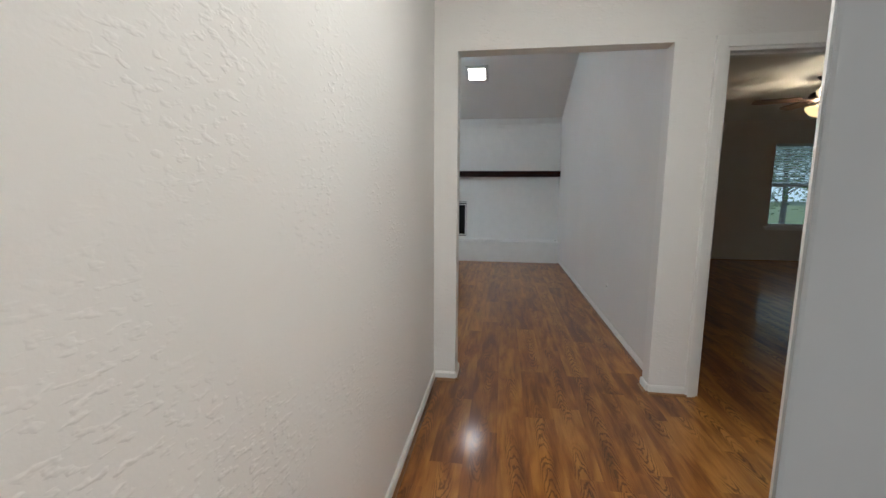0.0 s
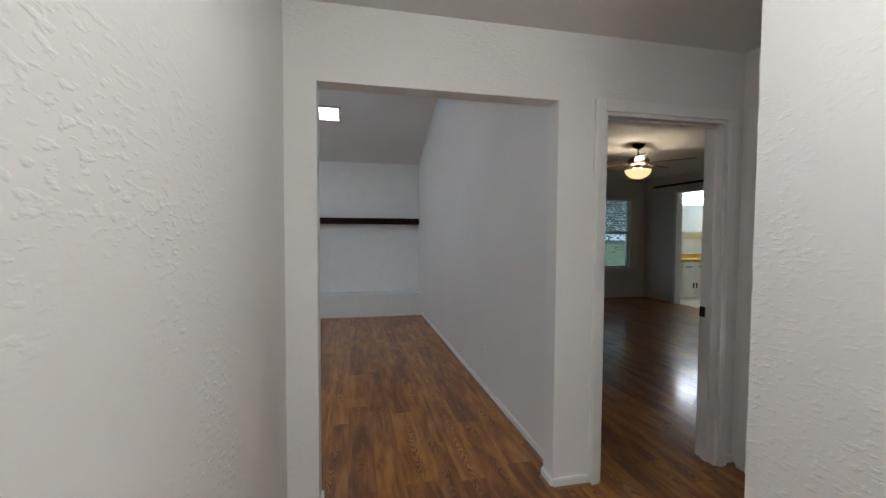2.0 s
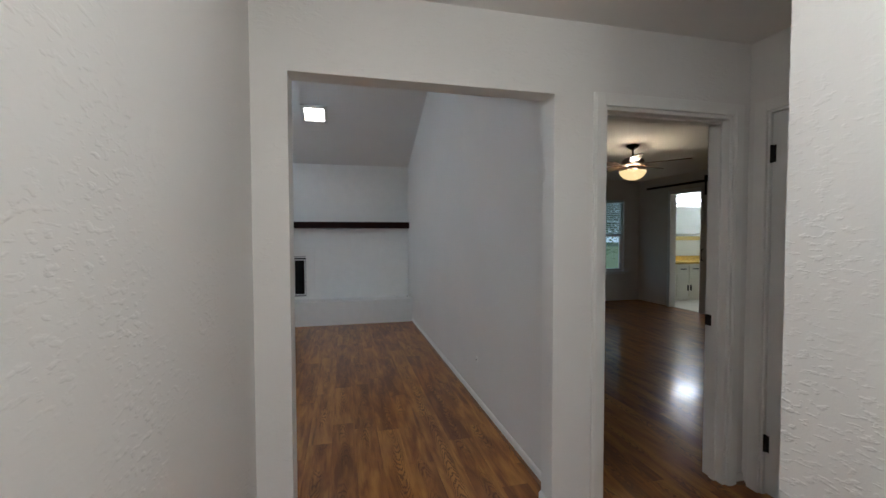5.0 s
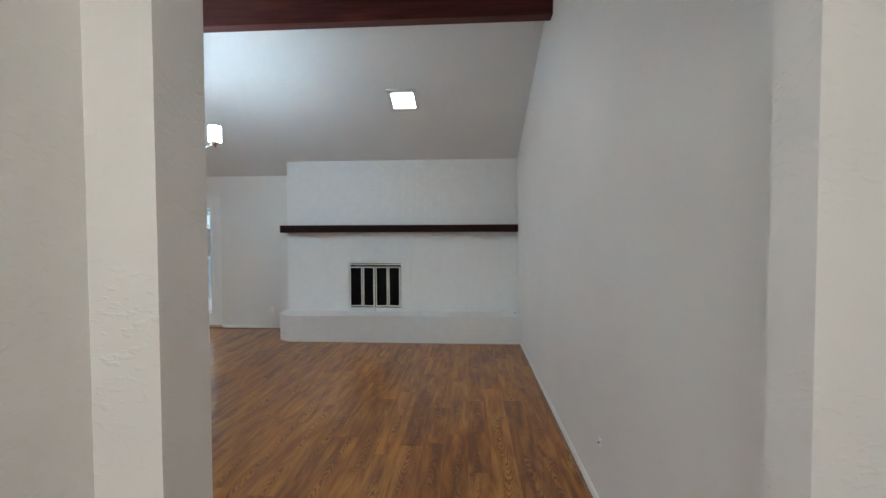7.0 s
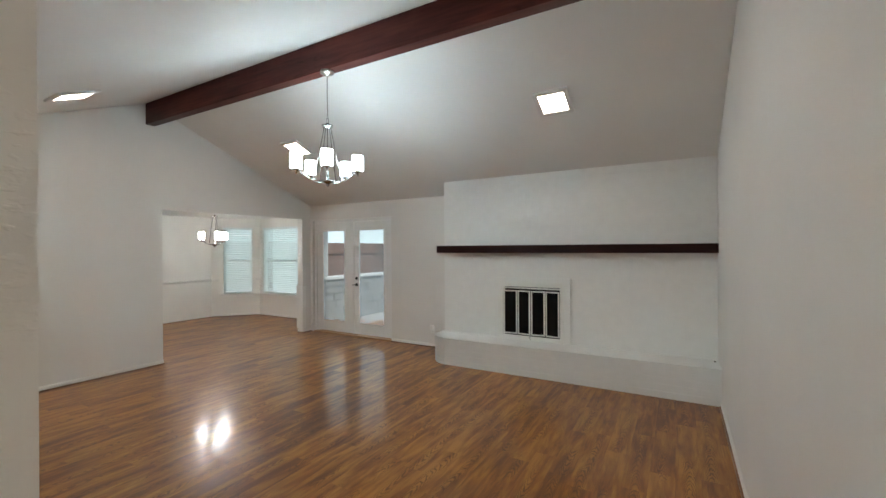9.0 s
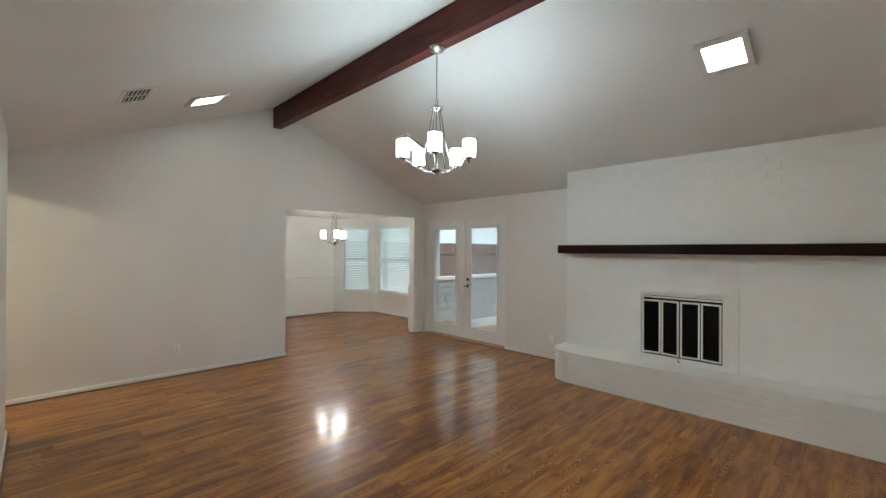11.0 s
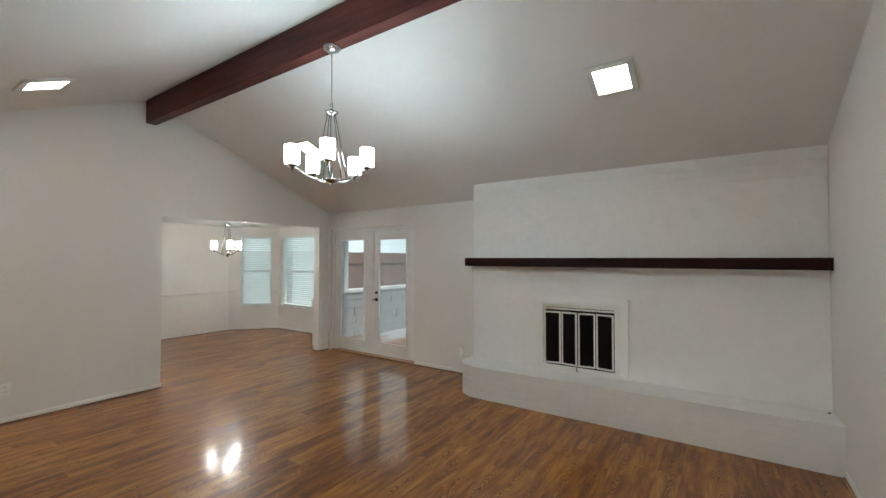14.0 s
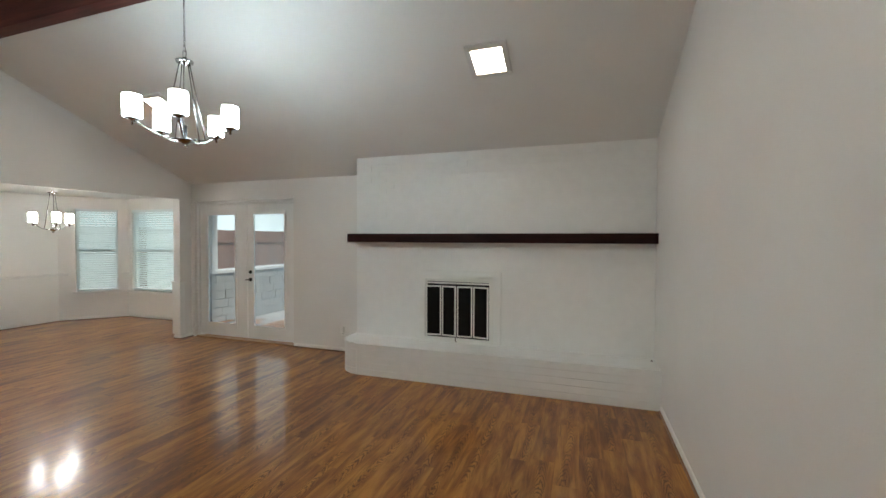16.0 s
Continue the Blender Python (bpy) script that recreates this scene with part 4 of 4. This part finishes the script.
BLADE = wood("dark_walnut", [(0.03, 0.015, 0.01), (0.06, 0.03, 0.018), (0.1, 0.055, 0.03)], 14, 1.5, 0.35)
for i in range(5):
    bm = bmesh.new()
    prism(bm, [(0.2, -0.045), (0.26, -0.06), (0.6, -0.07), (0.655, -0.045), (0.655, 0.045), (0.6, 0.07), (0.26, 0.06), (0.2, 0.045)], "z", -0.004, 0.004)
    o = part("blade", bm, BLADE, fan, "dark wooden fan blade")
    o.matrix_basis = Matrix.Rotation(radians(20 + 72 * i), 4, "Z") @ Matrix.Translation((0, 0, -0.235)) @ Matrix.Rotation(radians(12), 4, "X")
    bm = boxes((0.1, 0.23, -0.014, 0.014, -0.243, -0.234))
    o = part("blade_iron", bm, BRONZE, fan)
    o.matrix_basis = Matrix.Rotation(radians(20 + 72 * i), 4, "Z")

# ---- bedroom: barn door ----
bd = thing("barn_door", (BX, 6.35, 0), "white sliding barn door on a black overhead track, slid open", "sliding door")
part("panel", boxes((-0.065, -0.028, -0.48, 0.37, 0.02, 2.235), bevel=0.004), BED_PAINT, bd)
part("track", boxes((-0.05, -0.04, -0.6, 1.72, 2.31, 2.35), bevel=0.002), BLACK_METAL, bd, "black steel track")
for y in (-0.36, 0.27):
    bm = boxes((-0.072, -0.066, y - 0.02, y + 0.02, 2.08, 2.36))
    box(bm, -0.072, -0.03, y - 0.035, y + 0.035, 2.35, 2.42, bevel=0.012)
    part("hanger", bm, BLACK_METAL, bd, "black strap hanger with its roller")
bm = bmesh.new()
tube(bm, [(-0.066, 0.30, 0.94), (-0.10, 0.30, 0.95), (-0.10, 0.30, 1.14), (-0.066, 0.30, 1.15)], 0.009, 8)
part("handle", bm, BLACK_METAL, bd, "black pull handle", True)
part("floor_guide", boxes((-0.09, -0.01, -0.30, -0.22, 0, 0.05), bevel=0.004), BLACK_METAL, bd, "black floor guide")
casing_bm = boxes((BX - 0.016, BX, 7.46, 7.525, 0, 2.235), (BX - 0.016, BX, 6.665, 6.73, 0, 2.235), (BX - 0.016, BX, 6.73, 7.46, 2.17, 2.235), bevel=0.004)
structure("door_3", casing_bm, TRIM, "white casing of the bath doorway", "door casing")

# ---- bath ----
NB = 8.55
va = thing("vanity_cabinet", (7.12, NB, 0), "cream vanity cabinet with dark pulls under an ochre counter", "cabinet")
part("body", boxes((-0.93, 1.07, -0.53, -0.002, 0.07, 0.78)), CABINET, va)
part("toe_kick", boxes((-0.93, 1.07, -0.50, -0.002, 0.006, 0.07)), CABINET, va)
for i in range(6):
    x = -0.094 + (i - 2.5) * 0.31
    d = part("door", boxes((x - 0.148, x + 0.148, -0.55, -0.531, 0.085, 0.585), bevel=0.004), CABINET, va)
    part("raised_panel", boxes((x - 0.10, x + 0.10, -0.556, -0.5505, 0.14, 0.53), bevel=0.002), CABINET, d)
    hx = x + (0.118 if i % 2 == 0 else -0.118)
    part("handle", boxes((hx - 0.008, hx + 0.008, -0.58, -0.5505, 0.215, 0.335), bevel=0.003), BLACK_METAL, d, "dark pull")
    d = part("drawer", boxes((x - 0.148, x + 0.148, -0.55, -0.531, 0.605, 0.755), bevel=0.004), CABINET, va)
    part("handle", boxes((x - 0.065, x + 0.065, -0.58, -0.5505, 0.665, 0.682), bevel=0.003), BLACK_METAL, d, "dark pull")
solid("countertop", boxes((6.175, 8.195, NB - 0.57, NB - 0.002, 0.78, 0.82), (6.175, 8.195, NB - 0.03, NB - 0.002, 0.82, 0.92), bevel=0.004), GOLD_TOP, "ochre speckled vanity counter with a low upstand", "countertop")
fa = thing("faucet", (6.85, NB - 0.14, 0.82), "small chrome basin faucet on the counter", "faucet")
bm = bmesh.new()
lathe(bm, [(0, 0), (0.025, 0), (0.02, 0.02), (0.012, 0.03), (0.012, 0.1), (0, 0.11)], n=14)
tube(bm, [(0, 0, 0.09), (0, -0.06, 0.13), (0, -0.12, 0.11)], 0.01, 8)
part("spout", bm, NICKEL, fa, "", True)
mi = thing("wall_mirror", (7.12, NB, 1.0), "wide frameless mirror over the vanity", "mirror")
part("glass", boxes((-0.9, 1.0, -0.008, -0.001, 0.42, 1.02)), MIRROR, mi)
structure("trim", boxes((6.175, 8.195, NB - 0.009, NB - 0.0005, 1.27, 1.36)), TILE_BAND, "yellow tile band along the bath wall", "tile band")
vl = thing("vanity_light", (7.12, NB, 2.17), "row of round lit bulbs on a chrome bar over the mirror", "wall light")
part("bar", boxes((-0.65, 0.65, -0.04, -0.001, -0.05, 0.05), bevel=0.004), NICKEL, vl)
for i in range(6):
    bm = bmesh.new()
    bmesh.ops.create_uvsphere(bm, u_segments=16, v_segments=10, radius=0.055)
    bmesh.ops.translate(bm, verts=bm.verts, vec=(-0.55 + i * 0.22, -0.09, 0))
    part("globe", bm, VANITY_LIT, vl, "glowing round bulb", True)

# ---- garden ----
CLOUD = glow("bright_cloud", (0.74, 0.90, 1.0), 0.52)
bm = bmesh.new()
arc = [(90 * math.cos(radians(a)), 90 * math.sin(radians(a))) for a in range(30, 181, 10)]
arc += [(91 * math.cos(radians(a)), 91 * math.sin(radians(a))) for a in range(180, 29, -10)]
prism(bm, arc, "z", -0.13, 60)
structure("backdrop", bm, CLOUD, "bright pale blue cloudy sky far behind the garden", "sky")
pw = thing("patio_wall", (-6.1, 8.27, 0), "low grey limestone block wall with a white cap beside the patio", "wall", kind="structure")
L = 5.6
part("core", boxes((-0.16, 0.02, 0.68, L, -0.2, 0.90)), MORTAR, pw, "grey mortar")
part("cap", boxes((-0.24, 0.08, 0.66, L + 0.03, 0.90, 0.96), bevel=0.008), CAP, pw, "white cap slab")
post = thing("patio_post", (-6.16, 9.07, 0.96), "white square post standing on the low wall", "post")
part("shaft", boxes((-0.06, 0.06, -0.06, 0.06, 0, 1.34), bevel=0.005), CAP, post)
structure("patio_roof", boxes((-6.5, 2.5, 8.27, 9.2, 2.46, 2.6), (-6.5, 2.5, 9.0, 9.14, 2.3, 2.46)), CAP, "white flat patio roof", "roof")


def tree(x, y, h, spread, seed, n, label, low=0.35):
    """A tapered trunk with limbs and a loose crown of small leaves."""
    rng = random.Random(seed)
    t = thing("tree", (x, y, -0.14), label, "tree", "garden trees")
    bm = bmesh.new()
    tube(bm, [(0, 0, 0), (0.04, 0.02, h * 0.25), (-0.03, 0.05, h * 0.5), (0.05, 0, h * 0.8)], [0.09, 0.075, 0.05, 0.02], 8)
    tips = []
    for i in range(11):
        a, z = rng.uniform(0, 6.28), h * rng.uniform(low, 0.75)
        r = spread * rng.uniform(0.55, 1.0)
        end = Vector((r * math.cos(a), r * math.sin(a), z + h * rng.uniform(0.08, 0.3)))
        mid = Vector((end.x * 0.45, end.y * 0.45, (z + end.z) / 2 + 0.05))
        tube(bm, [(0, 0, z), mid, end], [0.03, 0.018, 0.006], 5)
        tips += [mid, end, (mid + end) / 2]
    part("trunk", bm, BARK, t, "brown tapered trunk with limbs")
    verts, faces = [], []
    for i in range(n):
        c = rng.choice(tips) + Vector((rng.gauss(0, 0.22 * spread), rng.gauss(0, 0.22 * spread), rng.gauss(0, 0.11 * h)))
        s = rng.uniform(0.03, 0.065)
        u = Vector((rng.gauss(0, 1), rng.gauss(0, 1), rng.gauss(0, 0.6))).normalized()
        v = u.orthogonal().normalized()
        k = len(verts)
        verts += [c - u * s * 1.6, c + v * s * 0.7, c + u * s * 1.6, c - v * s * 0.7]
        faces.append((k, k + 1, k + 2, k + 3))
    me = bpy.data.meshes.new("crown")
    me.from_pydata(verts, [], faces)
    me.materials.append(LEAF)
    crown = new("crown", me)
    crown.parent = t
    tagged(crown, "loose crown of small green leaves", kind="stuff")


tree(-8.9, 18.0, 4.6, 1.3, 3, 2600, "slim green garden tree beyond the patio")
tree(5.6, 13.2, 4.4, 2.0, 5, 3600, "full green tree outside the bedroom window", 0.12)
tree(8.8, 14.5, 4.8, 2.2, 8, 4500, "full green tree outside the bedroom window", 0.12)
tree(2.6, 14.2, 4.6, 2.2, 9, 5000, "full green tree behind the house", 0.12)

fence = thing("garden_fence", (-10.5, 5.0, -0.14), "weathered reddish-brown board fence along the garden", "fence", kind="structure")
part("fence_rail", boxes((0.012, 0.05, 0, 16.9, 0.35, 0.44)), FENCE_WOOD, fence)
part("fence_rail", boxes((0.012, 0.05, 0, 16.9, 1.55, 1.64)), FENCE_WOOD, fence)
first = None
for i in range(118):
    if first is None:
        first = part("board", boxes((-0.01, 0.01, -0.069, 0.069, 0.02, 1.97)), FENCE_WOOD, fence)
        o = first
    else:
        o = new("board", first.data)
        o.parent = fence
    o.matrix_basis = Matrix.Translation((0, 0.07 + i * 0.1435, -0.02 + 0.012 * (i * 29 % 5) / 4))

# ---- pieces: blocks of the patio wall ----
rng = random.Random(4)
for c in range(6):
    z0 = -0.05 + c * 0.158
    y = 0.68 - (c % 2) * 0.18
    while y < L:
        w = rng.uniform(0.26, 0.5)
        a, b = max(0.685, y + 0.006), min(L, y + w - 0.006)
        if b - a > 0.05:
            part("stone_block", boxes((-0.16, 0.035 + rng.uniform(0, 0.012), a, b, z0 + 0.006, z0 + 0.152)), STONE, pw)
        y += w

# ---- pieces: bricks of the hearth and the chimney breast ----
def brick_mesh(w, h, d, name):
    return mesh_of(boxes((-w / 2, w / 2, -d, 0.004, -h / 2, h / 2)), name, BRICK_PAINT)


HB, BW = 0.0715, 0.203
hb = brick_mesh(BW - 0.0004, HB - 0.005, 0.012, "brick")
for c in range(4):
    z = 0.003 + 0.0725 * (c + 0.5)
    x = RIGHT_X - 0.006 - BW / 2 - (c % 2) * BW / 2
    while x > -2.03:
        o = new("brick", hb)
        o.parent = hearth
        o.matrix_basis = Matrix.Translation((x, HEARTH_Y + 0.012 + rng.uniform(-0.002, 0.002), z)) @ Matrix.Rotation(radians(rng.uniform(-0.4, 0.4)), 4, "Y")
        x -= BW
    for k in range(6):
        a = radians(187.5 + k * 15)
        o = new("brick", brick_mesh(0.068, HB - 0.005, 0.012, "brick") if (c, k) == (0, 0) else corner)
        corner = o.data
        o.parent = hearth
        o.matrix_basis = Matrix.Translation((-2.13 + 0.248 * math.cos(a), HEARTH_Y + 0.26 + 0.248 * math.sin(a), z)) @ Matrix.Rotation(a + math.pi / 2, 4, "Z")

bb = brick_mesh(BW - 0.0012, HB - 0.011, 0.009, "brick")
rest = bmesh.new()
count = 0
for c in range(30):
    z = 0.44 + HB * (c + 0.5)
    if z + HB / 2 > zr or z < 1.645:
        continue
    x = RIGHT_X - 0.006 - BW / 2 - (c % 2) * BW / 2
    while x - BW / 2 > -2.363:
        if not (-1.66 < x < -0.42 and z < 1.225):
            dy = rng.uniform(-0.0012, 0.0012)
            if count < 290 and z > 1.6 or z < 1.48 and x > -0.5 and count < 290:
                o = new("brick", bb)
                o.parent = breast
                o.matrix_basis = Matrix.Translation((x, BREAST_Y + dy, z)) @ Matrix.Rotation(radians(rng.uniform(-0.3, 0.3)), 4, "Y")
                count += 1
            else:
                w, h = BW / 2 - 0.00125, HB / 2 - 0.003
                box(rest, x - w, x + w, BREAST_Y + dy - 0.0035, BREAST_Y + 0.003, z - h, z + h)
        x -= BW
tagged(part("bricks", rest, BRICK_PAINT, breast), kind="stuff")

# ---- pieces: floor strips ----

def strip_mesh(l):
    c, d = 0.0008, 0.00015
    me = bpy.data.meshes.new("plank")
    h = PW / 2
    v = [(-h, 0, -d), (h, 0, -d), (h, l, -d), (-h, l, -d), (-h + c, c, 0), (h - c, c, 0), (h - c, l - c, 0), (-h + c, l - c, 0), (-h, 0, -0.01), (h, 0, -0.01), (h, l, -0.01), (-h, l, -0.01)]
    f = [(4, 5, 6, 7), (0, 1, 5, 4), (1, 2, 6, 5), (2, 3, 7, 6), (3, 0, 4, 7), (8, 9, 1, 0), (9, 10, 2, 1), (10, 11, 3, 2), (11, 8, 0, 3)]
    me.from_pydata(v, [], f)
    me.materials.append(PLANK)
    return me


LENGTHS = [0.6, 0.75, 0.9, 1.1, 1.25]
strips = [strip_mesh(l) for l in LENGTHS]
rest_v, rest_f = [], []
count = 0
x = -9.0 + PW / 2
while x < 6.2:
    y = -2.2 - rng.uniform(0, 1.0)
    while y < 9.0:
        i = rng.randrange(5)
        l = LENGTHS[i]
        near = -2.4 < x < 1.0 and 0.3 < y < 7.0 and count < 298
        if near:
            o = new("plank", strips[i])
            o.parent = floor
            o.matrix_basis = Matrix.Translation((x, y, 0))
            count += 1
        else:
            k, h = len(rest_v), PW / 2
            rest_v += [(x - h, y, 0), (x + h, y, 0), (x + h, y + l, 0), (x - h, y + l, 0)]
            rest_f.append((k, k + 1, k + 2, k + 3))
        y += l
    x += PW
me = bpy.data.meshes.new("planks")
me.from_pydata(rest_v, [], rest_f)
me.materials.append(PLANK_REST)
o = new("planks", me)
o.parent = floor
tagged(o, kind="stuff")
